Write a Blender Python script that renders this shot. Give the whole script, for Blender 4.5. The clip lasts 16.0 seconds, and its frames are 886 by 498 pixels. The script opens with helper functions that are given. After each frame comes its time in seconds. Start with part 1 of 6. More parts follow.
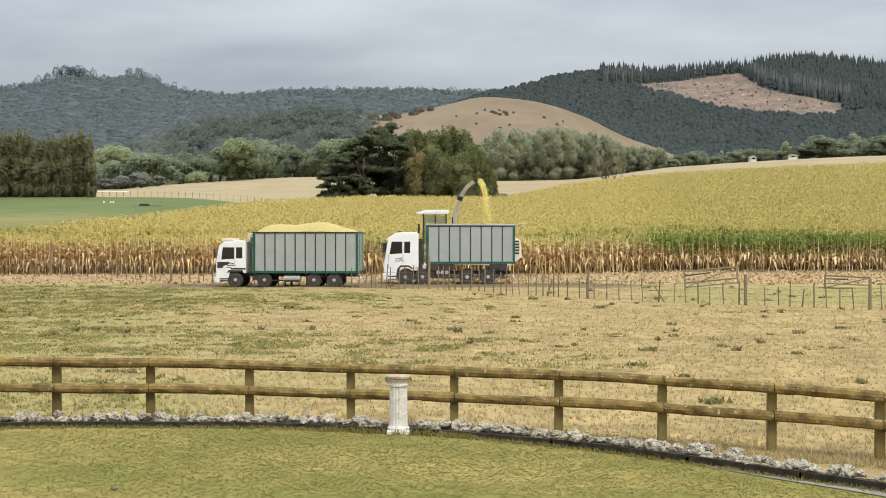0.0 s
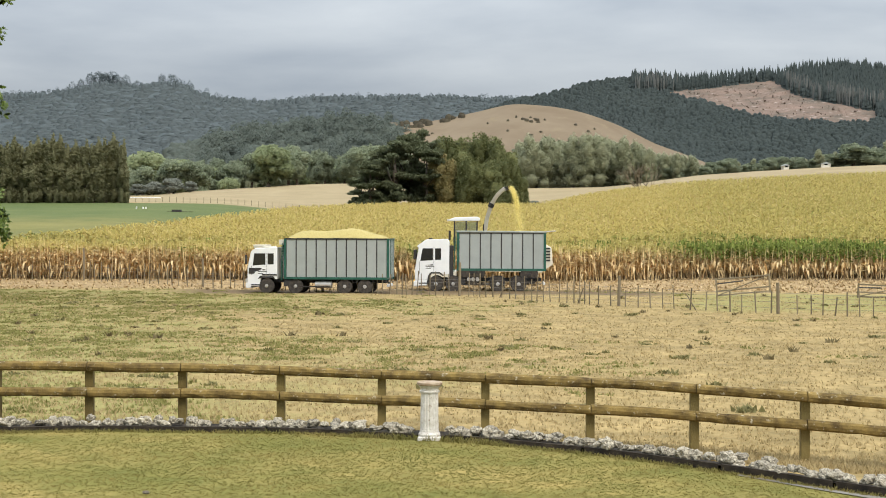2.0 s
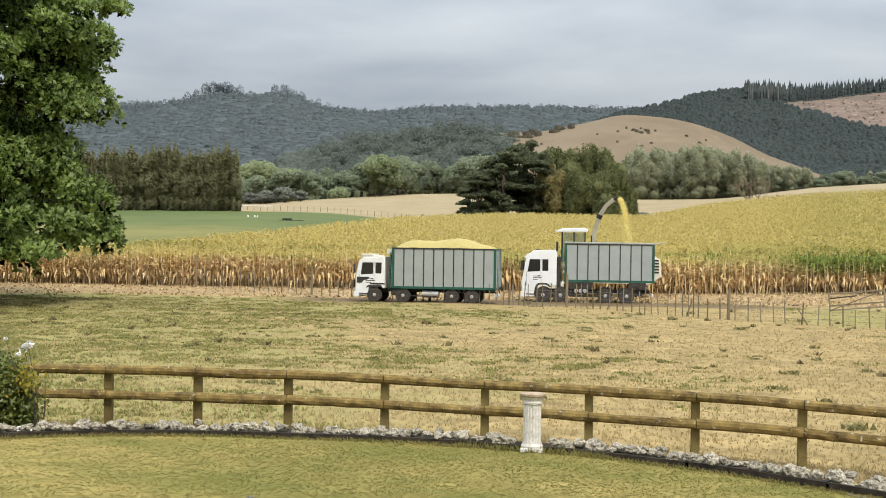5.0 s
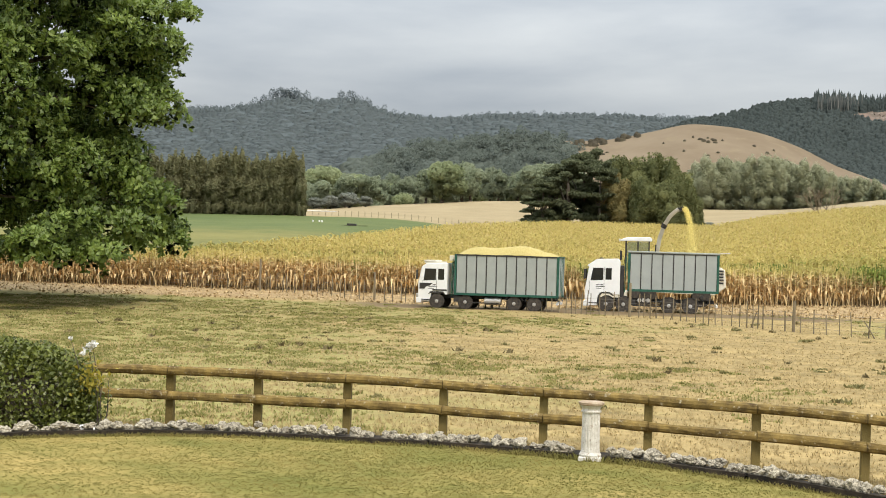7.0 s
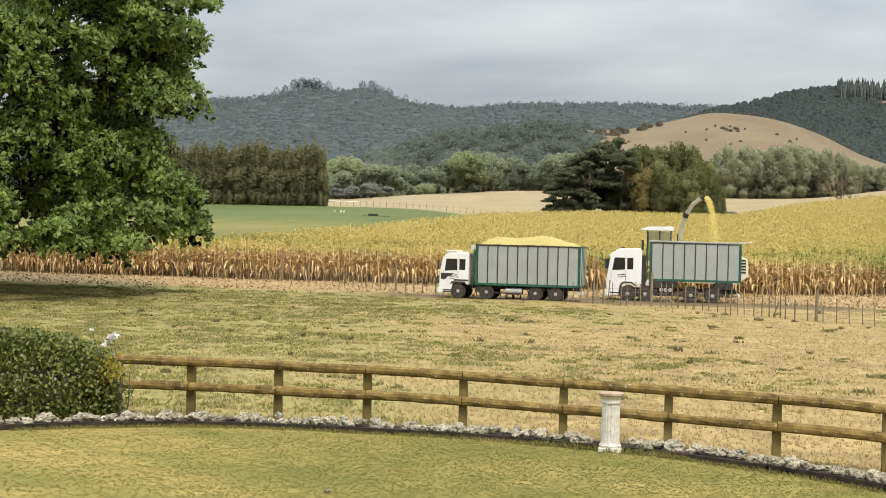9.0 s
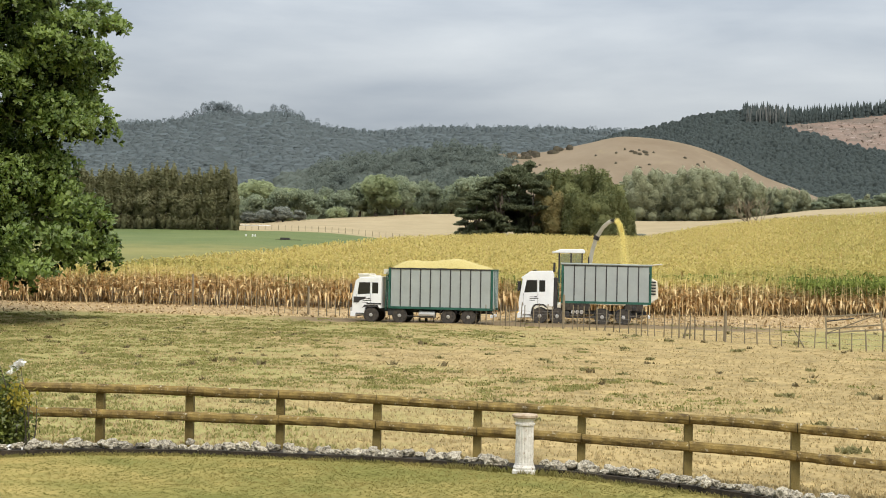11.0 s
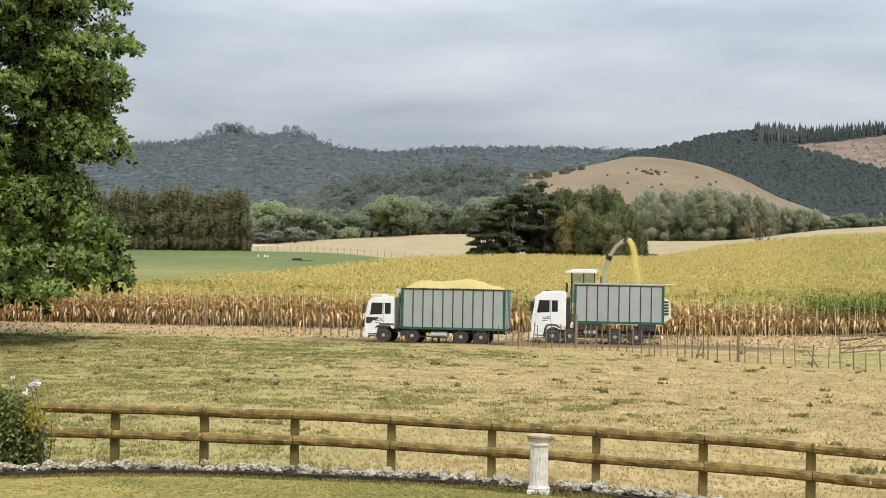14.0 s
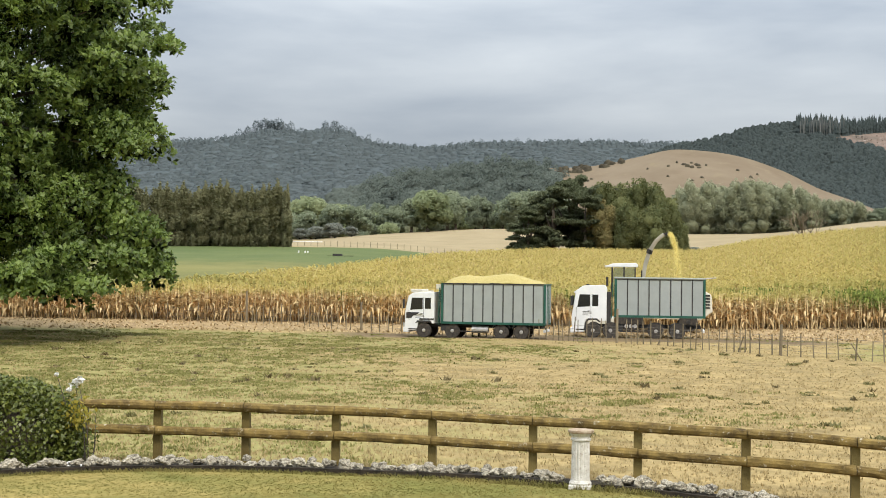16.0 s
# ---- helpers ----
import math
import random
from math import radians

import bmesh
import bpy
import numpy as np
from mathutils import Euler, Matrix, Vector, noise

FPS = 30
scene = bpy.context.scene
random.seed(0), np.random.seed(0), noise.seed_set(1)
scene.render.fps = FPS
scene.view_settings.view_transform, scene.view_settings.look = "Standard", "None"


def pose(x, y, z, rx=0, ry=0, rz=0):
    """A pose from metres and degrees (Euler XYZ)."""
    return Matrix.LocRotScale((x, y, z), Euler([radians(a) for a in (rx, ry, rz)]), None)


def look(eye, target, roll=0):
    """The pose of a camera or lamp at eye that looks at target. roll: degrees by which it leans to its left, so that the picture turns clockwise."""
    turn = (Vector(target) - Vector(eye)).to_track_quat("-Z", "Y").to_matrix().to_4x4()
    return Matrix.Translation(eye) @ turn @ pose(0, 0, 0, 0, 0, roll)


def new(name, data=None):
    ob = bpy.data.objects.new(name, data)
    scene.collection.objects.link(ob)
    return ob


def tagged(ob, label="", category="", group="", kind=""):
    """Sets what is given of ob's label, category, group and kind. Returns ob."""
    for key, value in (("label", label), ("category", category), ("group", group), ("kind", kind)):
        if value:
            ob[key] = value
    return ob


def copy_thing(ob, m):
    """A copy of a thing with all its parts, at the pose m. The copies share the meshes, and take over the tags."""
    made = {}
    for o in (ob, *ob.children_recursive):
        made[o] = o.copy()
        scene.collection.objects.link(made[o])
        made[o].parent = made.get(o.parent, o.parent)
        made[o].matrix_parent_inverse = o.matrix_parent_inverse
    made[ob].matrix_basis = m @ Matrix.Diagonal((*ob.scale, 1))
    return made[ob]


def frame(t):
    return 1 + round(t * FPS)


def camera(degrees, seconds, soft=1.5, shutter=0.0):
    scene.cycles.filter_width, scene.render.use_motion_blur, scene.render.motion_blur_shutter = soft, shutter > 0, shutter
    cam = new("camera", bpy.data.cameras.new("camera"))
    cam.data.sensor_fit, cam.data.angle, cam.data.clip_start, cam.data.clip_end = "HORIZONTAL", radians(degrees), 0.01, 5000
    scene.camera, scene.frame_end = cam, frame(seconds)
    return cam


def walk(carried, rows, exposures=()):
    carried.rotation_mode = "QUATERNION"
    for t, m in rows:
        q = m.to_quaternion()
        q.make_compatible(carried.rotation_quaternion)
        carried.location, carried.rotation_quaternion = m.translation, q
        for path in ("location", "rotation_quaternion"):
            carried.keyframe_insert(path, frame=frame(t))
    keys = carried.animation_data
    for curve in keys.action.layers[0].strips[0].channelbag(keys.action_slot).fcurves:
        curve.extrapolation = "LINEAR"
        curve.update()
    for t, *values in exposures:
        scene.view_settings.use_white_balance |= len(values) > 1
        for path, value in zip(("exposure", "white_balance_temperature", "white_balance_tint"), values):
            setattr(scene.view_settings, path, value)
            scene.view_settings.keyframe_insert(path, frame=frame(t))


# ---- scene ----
cam = camera(35.5, 16.0, soft=0.95)
PATH = [
    (0.0, pose(-0.000, -0.000, 3.160, 89.160, -0.000, -0.000)),
    (0.5, pose(-0.003, -0.027, 3.159, 89.192, -0.056, 0.351)),
    (1.0, pose(-0.004, -0.009, 3.160, 89.269, -0.152, 0.710)),
    (1.5, pose(-0.012, 0.008, 3.158, 89.361, -0.155, 1.012)),
    (2.0, pose(-0.017, 0.003, 3.152, 89.446, -0.225, 1.270)),
    (2.5, pose(-0.019, 0.010, 3.158, 89.492, -0.230, 1.570)),
    (3.0, pose(-0.023, 0.030, 3.157, 89.525, -0.246, 2.027)),
    (3.5, pose(-0.016, 0.021, 3.157, 89.560, -0.283, 2.711)),
    (4.0, pose(-0.016, 0.015, 3.162, 89.583, -0.381, 3.613)),
    (4.5, pose(0.001, 0.009, 3.163, 89.667, -0.559, 4.642)),
    (5.0, pose(0.040, -0.005, 3.157, 89.834, -0.796, 5.747)),
    (7.5, pose(0.093, -0.004, 3.146, 90.059, -1.751, 9.023)),
    (8.0, pose(0.100, 0.013, 3.146, 89.680, -1.758, 9.692)),
    (8.5, pose(0.106, 0.025, 3.168, 89.550, -1.668, 9.885)),
    (9.0, pose(0.126, 0.012, 3.165, 89.626, -1.451, 9.286)),
    (9.5, pose(0.123, 0.026, 3.159, 89.832, -1.189, 8.030)),
    (10.0, pose(0.125, 0.028, 3.159, 90.075, -1.066, 6.621)),
    (12.5, pose(0.086, 0.018, 3.157, 91.407, -1.179, 5.399)),
    (13.0, pose(0.083, 0.005, 3.161, 91.456, -1.181, 5.600)),
    (13.5, pose(0.081, 0.010, 3.159, 91.477, -1.116, 5.832)),
    (14.0, pose(0.084, -0.006, 3.159, 91.506, -1.027, 6.160)),
    (14.5, pose(0.083, -0.002, 3.164, 91.485, -0.960, 6.558)),
    (15.0, pose(0.084, 0.016, 3.159, 91.447, -0.899, 7.018)),
    (15.5, pose(0.081, 0.014, 3.162, 91.360, -0.804, 7.460)),
    (16.0, pose(0.080, 0.009, 3.164, 91.266, -0.721, 7.814)),
]
walk(cam, PATH, ((0.0, 0.0, 6400, 10), (5.0, 0.03, 6420, 10), (7.5, 0.1, 6700, 10), (9.0, 0.09, 6750, 10), (10.0, 0.07, 6650, 10), (12.5, 0.03, 6420, 10), (16.0, 0.05, 6400, 10)))

# ---- sky, sun ----
SUN_EL, SUN_AZ = radians(52), radians(-35)   # high, behind thin cloud, to the right of the view
world = bpy.data.worlds.new("overcast")
scene.world = world
world.use_nodes = True
wt = world.node_tree
wt.nodes.clear()


def wn(kind, **kw):
    n = wt.nodes.new(kind)
    for k, v in kw.items():
        n.inputs[k].default_value = v
    return n


sky = wt.nodes.new("ShaderNodeTexSky")
sky.sky_type, sky.sun_disc, sky.sun_elevation, sky.sun_rotation = "NISHITA", False, SUN_EL, radians(180) - SUN_AZ
sky.air_density, sky.dust_density = 1.0, 2.0
wco = wt.nodes.new("ShaderNodeTexCoord")
wmap = wt.nodes.new("ShaderNodeMapping")
wmap.inputs["Scale"].default_value = (1.6, 1.6, 7.0)
wt.links.new(wco.outputs["Generated"], wmap.inputs["Vector"])
wnoise = wn("ShaderNodeTexNoise", Scale=2.6, Detail=7.0, Roughness=0.5, Distortion=0.15)
wt.links.new(wmap.outputs[0], wnoise.inputs["Vector"])
wramp = wt.nodes.new("ShaderNodeValToRGB")
for pos, col in zip((0.25, 0.48, 0.62, 0.8), ((0.41, 0.47, 0.545), (0.49, 0.557, 0.632), (0.575, 0.642, 0.705), (0.82, 0.865, 0.89))):
    el = wramp.color_ramp.elements.new(pos) if pos not in (0.25, 0.8) else wramp.color_ramp.elements[0 if pos == 0.25 else 1]
    el.position, el.color = pos, (*col, 1)
wt.links.new(wnoise.outputs["Fac"], wramp.inputs[0])
scaled = wt.nodes.new("ShaderNodeVectorMath")
scaled.operation = "SCALE"
scaled.inputs["Scale"].default_value = 0.1
wt.links.new(sky.outputs[0], scaled.inputs[0])
wmix = wt.nodes.new("ShaderNodeMix")
wmix.data_type = "RGBA"
wmix.inputs["Factor"].default_value = 0.93
wt.links.new(scaled.outputs[0], wmix.inputs[6])
wt.links.new(wramp.outputs[0], wmix.inputs[7])
# an overcast sky is brighter overhead than at the horizon
wsep = wt.nodes.new("ShaderNodeSeparateXYZ")
wt.links.new(wco.outputs["Generated"], wsep.inputs[0])
wlift = wt.nodes.new("ShaderNodeMapRange")
wlift.inputs[1].default_value, wlift.inputs[2].default_value, wlift.inputs[3].default_value, wlift.inputs[4].default_value = 0.05, 1.0, 0.645, 3.55
wt.links.new(wsep.outputs["Z"], wlift.inputs[0])
wbg = wn("ShaderNodeBackground", Strength=1.0)
wt.links.new(wlift.outputs[0], wbg.inputs["Strength"])
wout = wt.nodes.new("ShaderNodeOutputWorld")
wt.links.new(wmix.outputs[2], wbg.inputs[0])
wt.links.new(wbg.outputs[0], wout.inputs[0])

sun = new("sun", bpy.data.lights.new("sun", "SUN"))
sun.data.energy, sun.data.angle, sun.data.color = 2.7, radians(14), (1.0, 0.915, 0.775)
sun.matrix_world = look((0, 0, 0), (-math.sin(-SUN_AZ) * math.cos(SUN_EL), math.cos(SUN_AZ) * math.cos(SUN_EL), -math.sin(SUN_EL)))

# ---- materials ----


def material(name, c1, c2, scale=4.0, rough=0.8, metal=0.0, bump=0.2, fine=0.0, island=0.0, per_object=0.0, c3=None, spot=0.62, coords="Object", spec=0.3, thin=0.0, dist=0.02):
    """Two colours mixed by noise at two scales, a third one in spots, varied by island or object."""
    m = bpy.data.materials.new(name)
    m.use_nodes = True
    t = m.node_tree
    p = t.nodes["Principled BSDF"]
    p.inputs["Roughness"].default_value, p.inputs["Metallic"].default_value = rough, metal
    p.inputs["Specular IOR Level"].default_value = spec
    co = t.nodes.new("ShaderNodeTexCoord")
    n1 = t.nodes.new("ShaderNodeTexNoise")
    n1.inputs["Scale"].default_value, n1.inputs["Detail"].default_value, n1.inputs["Roughness"].default_value = scale, 6.0, 0.62
    t.links.new(co.outputs[coords], n1.inputs["Vector"])
    r = t.nodes.new("ShaderNodeMapRange")
    r.inputs[1].default_value, r.inputs[2].default_value = 0.3, 0.7
    t.links.new(n1.outputs["Fac"], r.inputs[0])
    fac = r.outputs[0]
    if island or per_object:
        src = t.nodes.new("ShaderNodeNewGeometry" if island else "ShaderNodeObjectInfo")
        w = t.nodes.new("ShaderNodeMix")
        w.inputs[0].default_value = island or per_object
        t.links.new(fac, w.inputs[2])
        t.links.new(src.outputs["Random Per Island" if island else "Random"], w.inputs[3])
        fac = w.outputs[0]
    mix = t.nodes.new("ShaderNodeMix")
    mix.data_type = "RGBA"
    mix.inputs[6].default_value, mix.inputs[7].default_value = (*c1, 1), (*c2, 1)
    t.links.new(fac, mix.inputs[0])
    out = mix.outputs[2]
    if c3:
        n2 = t.nodes.new("ShaderNodeTexNoise")
        n2.inputs["Scale"].default_value, n2.inputs["Detail"].default_value, n2.inputs["Roughness"].default_value = scale * 2.7, 8.0, 0.7
        t.links.new(co.outputs[coords], n2.inputs["Vector"])
        r2 = t.nodes.new("ShaderNodeMapRange")
        r2.inputs[1].default_value, r2.inputs[2].default_value = spot - 0.06, spot + 0.06
        t.links.new(n2.outputs["Fac"], r2.inputs[0])
        mx = t.nodes.new("ShaderNodeMix")
        mx.data_type = "RGBA"
        mx.inputs[7].default_value = (*c3, 1)
        t.links.new(r2.outputs[0], mx.inputs[0])
        t.links.new(out, mx.inputs[6])
        out = mx.outputs[2]
    t.links.new(out, p.inputs["Base Color"])
    if bump:
        n3 = t.nodes.new("ShaderNodeTexNoise")
        n3.inputs["Scale"].default_value, n3.inputs["Detail"].default_value = fine or scale * 8, 5.0
        t.links.new(co.outputs[coords], n3.inputs["Vector"])
        b = t.nodes.new("ShaderNodeBump")
        b.inputs["Strength"].default_value, b.inputs["Distance"].default_value = bump, dist
        t.links.new(n3.outputs["Fac"], b.inputs["Height"])
        t.links.new(b.outputs[0], p.inputs["Normal"])
    if thin:
        tl = t.nodes.new("ShaderNodeBsdfTranslucent")
        t.links.new(out, tl.inputs[0])
        ms = t.nodes.new("ShaderNodeMixShader")
        ms.inputs[0].default_value = thin
        t.links.new(p.outputs[0], ms.inputs[1])
        t.links.new(tl.outputs[0], ms.inputs[2])
        t.links.new(ms.outputs[0], t.nodes["Material Output"].inputs[0])
    return m


M = {}
M["rail"] = material("weathered_rail", (0.05, 0.03, 0.009), (0.29, 0.2, 0.06), 4.2, 0.85, 0, 0.6, 40, c3=(0.58, 0.53, 0.4), spot=0.65)
M["post"] = material("weathered_post", (0.11, 0.078, 0.024), (0.23, 0.175, 0.06), 3.0, 0.9, 0, 0.6, 40, per_object=0.5, c3=(0.3, 0.28, 0.1), spot=0.68)
M["grey_wood"] = material("grey_wood", (0.115, 0.092, 0.058), (0.27, 0.22, 0.145), 4.0, 0.9, 0, 0.5, 40, per_object=0.6)
# pale lichened stone; near-black tone and spots paint in the crevice shade
M["stone"] = material("lichen_stone", (0.02, 0.014, 0.009), (0.66, 0.59, 0.45), 2.3, 0.95, 0, 0.5, 9, per_object=0.25, c3=(0.025, 0.018, 0.012), spot=0.565)
M["plank"] = material("dark_edging", (0.01, 0.008, 0.006), (0.055, 0.042, 0.028), 5.0, 0.95, 0, 0.5)
M["concrete"] = material("concrete", (0.15, 0.135, 0.11), (0.24, 0.22, 0.18), 4.0, 0.9, 0, 0.4)
M["column"] = material("flaked_column", (0.50, 0.46, 0.39), (0.74, 0.71, 0.65), 9.0, 0.85, 0, 0.5, 60, c3=(0.33, 0.25, 0.18), spot=0.61)
M["terracotta"] = material("stained_cap", (0.26, 0.17, 0.10), (0.5, 0.41, 0.3), 9.0, 0.9, 0, 0.5)
M["white"] = material("cab_white", (0.72, 0.73, 0.73), (0.84, 0.84, 0.83), 1.5, 0.35, 0, 0.0, spec=0.5)
M["panel"] = material("grey_panel", (0.29, 0.315, 0.30), (0.36, 0.385, 0.37), 1.2, 0.55, 0, 0.1, per_object=0.3)
M["green"] = material("green_frame", (0.016, 0.07, 0.05), (0.03, 0.115, 0.082), 2.0, 0.5, 0, 0.0)
M["dark"] = material("dark_steel", (0.02, 0.02, 0.021), (0.055, 0.05, 0.045), 4.0, 0.7, 0, 0.1)
M["tyre"] = material("tyre", (0.025, 0.024, 0.023), (0.09, 0.075, 0.06), 5.0, 0.9, 0, 0.2)
M["alloy"] = material("dusty_alloy", (0.45, 0.43, 0.40), (0.62, 0.60, 0.57), 5.0, 0.4, 0.6, 0.1)
M["cream"] = material("machine_cream", (0.60, 0.57, 0.48), (0.70, 0.66, 0.56), 2.0, 0.5, 0, 0.0)
M["yellow"] = material("machine_yellow", (0.62, 0.36, 0.04), (0.70, 0.45, 0.06), 2.0, 0.5, 0, 0.0)
M["tarp"] = material("grey_tarpaulin", (0.2, 0.225, 0.2), (0.34, 0.36, 0.325), 3.0, 0.7, 0, 0.3, 9)
M["heap"] = material("chopped_maize", (0.35, 0.285, 0.095), (0.52, 0.43, 0.175), 14.0, 0.95, 0, 1.0, 60)
M["chaff"] = material("flying_maize", (0.75, 0.62, 0.18), (0.85, 0.76, 0.33), 6.0, 0.9, 0, 0.0, island=0.7)
M["oak"] = material("oak_leaf", (0.062, 0.11, 0.026), (0.3, 0.385, 0.092), 0.45, 0.5, 0, 0.0, island=0.5, thin=0.46, spec=0.4)
M["bark"] = material("bark", (0.05, 0.04, 0.03), (0.13, 0.105, 0.08), 3.0, 0.95, 0, 0.8, 20)
M["pale_bark"] = material("pale_bark", (0.22, 0.20, 0.17), (0.38, 0.36, 0.32), 2.0, 0.9, 0, 0.4)
# valley haze is put into the next four leaf colours, paler and greyer
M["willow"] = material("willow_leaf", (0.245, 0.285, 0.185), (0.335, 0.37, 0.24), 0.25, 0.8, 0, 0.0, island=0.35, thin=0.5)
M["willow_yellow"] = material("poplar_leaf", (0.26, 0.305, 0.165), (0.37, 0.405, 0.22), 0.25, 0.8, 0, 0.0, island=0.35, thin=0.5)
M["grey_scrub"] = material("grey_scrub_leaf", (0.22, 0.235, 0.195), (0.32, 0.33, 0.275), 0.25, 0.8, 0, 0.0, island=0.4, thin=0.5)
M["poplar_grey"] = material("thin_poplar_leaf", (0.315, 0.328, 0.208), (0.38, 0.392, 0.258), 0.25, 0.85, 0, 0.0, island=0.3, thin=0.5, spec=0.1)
M["pine"] = material("island_pine_leaf", (0.095, 0.112, 0.06), (0.175, 0.19, 0.1), 0.4, 0.8, 0, 0.0, island=0.5, thin=0.45)
M["autumn"] = material("turning_leaf", (0.12, 0.125, 0.05), (0.33, 0.255, 0.1), 0.5, 0.8, 0, 0.0, island=0.5, thin=0.45)
M["broad"] = material("broad_leaf", (0.1, 0.118, 0.048), (0.235, 0.238, 0.092), 0.35, 0.8, 0, 0.0, island=0.5, thin=0.45)
# leaf green with the valley haze mixed in
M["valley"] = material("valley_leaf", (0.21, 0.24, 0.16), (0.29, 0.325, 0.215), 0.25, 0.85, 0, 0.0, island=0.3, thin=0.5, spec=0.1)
M["conifer"] = material("conifer_leaf", (0.13, 0.136, 0.066), (0.27, 0.255, 0.135), 0.4, 0.85, 0, 0.0, island=0.5, thin=0.45)
# no haze in the air: its blue-grey is put into these base colours
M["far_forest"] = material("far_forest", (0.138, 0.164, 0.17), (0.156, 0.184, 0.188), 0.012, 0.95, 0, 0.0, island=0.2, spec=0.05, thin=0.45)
# paler copy of the forest colour, offsets the shade between the crowns
M["far_forest_lit"] = material("far_forest_lit", (0.15, 0.177, 0.182), (0.172, 0.201, 0.204), 0.006, 0.95, 0, 0.0, island=0.2, spec=0.05, thin=0.45)
# pine green greyed and lifted, distance haze put into the colour
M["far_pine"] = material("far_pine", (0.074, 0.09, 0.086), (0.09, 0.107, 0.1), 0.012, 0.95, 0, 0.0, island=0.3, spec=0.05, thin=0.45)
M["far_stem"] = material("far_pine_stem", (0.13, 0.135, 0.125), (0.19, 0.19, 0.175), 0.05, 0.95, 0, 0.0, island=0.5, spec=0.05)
# bush colour lifted towards grey to carry the haze
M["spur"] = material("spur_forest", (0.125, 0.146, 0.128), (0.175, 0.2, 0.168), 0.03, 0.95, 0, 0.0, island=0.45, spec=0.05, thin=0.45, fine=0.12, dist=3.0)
M["shrub"] = material("hill_shrub_leaf", (0.07, 0.06, 0.045), (0.12, 0.105, 0.07), 0.4, 0.9, 0, 0.0, island=0.5, spec=0.05, thin=0.2)
M["tan_hill"] = material("dry_hill_grass", (0.155, 0.116, 0.076), (0.209, 0.164, 0.112), 0.035, 0.95, 0, 0.6, 0.3, c3=(0.21, 0.165, 0.105), spot=0.62, spec=0.05)
M["clearing"] = material("felled_slope", (0.1, 0.088, 0.07), (0.225, 0.158, 0.125), 0.045, 0.95, 0, 0.8, 0.25, c3=(0.36, 0.29, 0.25), spot=0.63, spec=0.05, dist=1.0)
M["hedge"] = material("clipped_hedge_leaf", (0.05, 0.07, 0.012), (0.235, 0.262, 0.05), 2.0, 0.4, 0, 0.0, island=0.6, thin=0.3, spec=0.5)
M["hedge_yellow"] = material("yellowed_leaf", (0.30, 0.27, 0.04), (0.45, 0.36, 0.06), 2.5, 0.6, 0, 0.0, island=0.6, thin=0.45)
M["petal"] = material("white_petal", (0.72, 0.71, 0.68), (0.84, 0.83, 0.80), 8.0, 0.6, 0, 0.0)
M["wire"] = material("galvanised_wire", (0.14, 0.13, 0.12), (0.24, 0.23, 0.21), 3.0, 0.6, 0.3, 0.0)
M["weed"] = material("weed_leaf", (0.165, 0.17, 0.048), (0.3, 0.275, 0.09), 0.8, 0.85, 0, 0.0, island=0.5, thin=0.45)
M["dry_grass"] = material("dry_grass_blade", (0.324, 0.243, 0.108), (0.54, 0.423, 0.216), 0.6, 0.85, 0, 0.0, island=0.6, thin=0.45)
M["lawn_blade"] = material("lawn_blade", (0.138, 0.142, 0.034), (0.295, 0.232, 0.074), 0.9, 0.85, 0, 0.0, island=0.1, thin=0.45)
M["thistle"] = material("thistle_leaf", (0.15, 0.14, 0.055), (0.28, 0.245, 0.1), 0.8, 0.85, 0, 0.0, island=0.6, thin=0.45)
M["dock"] = material("dead_weed", (0.12, 0.095, 0.045), (0.22, 0.17, 0.08), 3.0, 0.9, 0, 0.0, island=0.6, thin=0.45)
M["litter"] = material("maize_litter", (0.28, 0.19, 0.085), (0.58, 0.44, 0.24), 0.6, 0.9, 0, 0.0, island=0.8)
glass = bpy.data.materials.new("cab_glass")
glass.use_nodes = True
gp = glass.node_tree.nodes["Principled BSDF"]
gp.inputs["Base Color"].default_value, gp.inputs["Roughness"].default_value, gp.inputs["Specular IOR Level"].default_value = (0.012, 0.014, 0.015, 1), 0.08, 0.6
M["glass"] = glass
clear_glass = bpy.data.materials.new("clear_cab_glass")
clear_glass.use_nodes = True
cg = clear_glass.node_tree
cgt = cg.nodes.new("ShaderNodeBsdfTransparent")
cgt.inputs[0].default_value = (0.72, 0.78, 0.76, 1)
cgg = cg.nodes.new("ShaderNodeBsdfGlossy")
cgg.inputs["Roughness"].default_value = 0.05
cgm = cg.nodes.new("ShaderNodeMixShader")
cgm.inputs[0].default_value = 0.12
cg.links.new(cgt.outputs[0], cgm.inputs[1])
cg.links.new(cgg.outputs[0], cgm.inputs[2])
cg.links.new(cgm.outputs[0], cg.nodes["Material Output"].inputs[0])
M["clear_glass"] = clear_glass


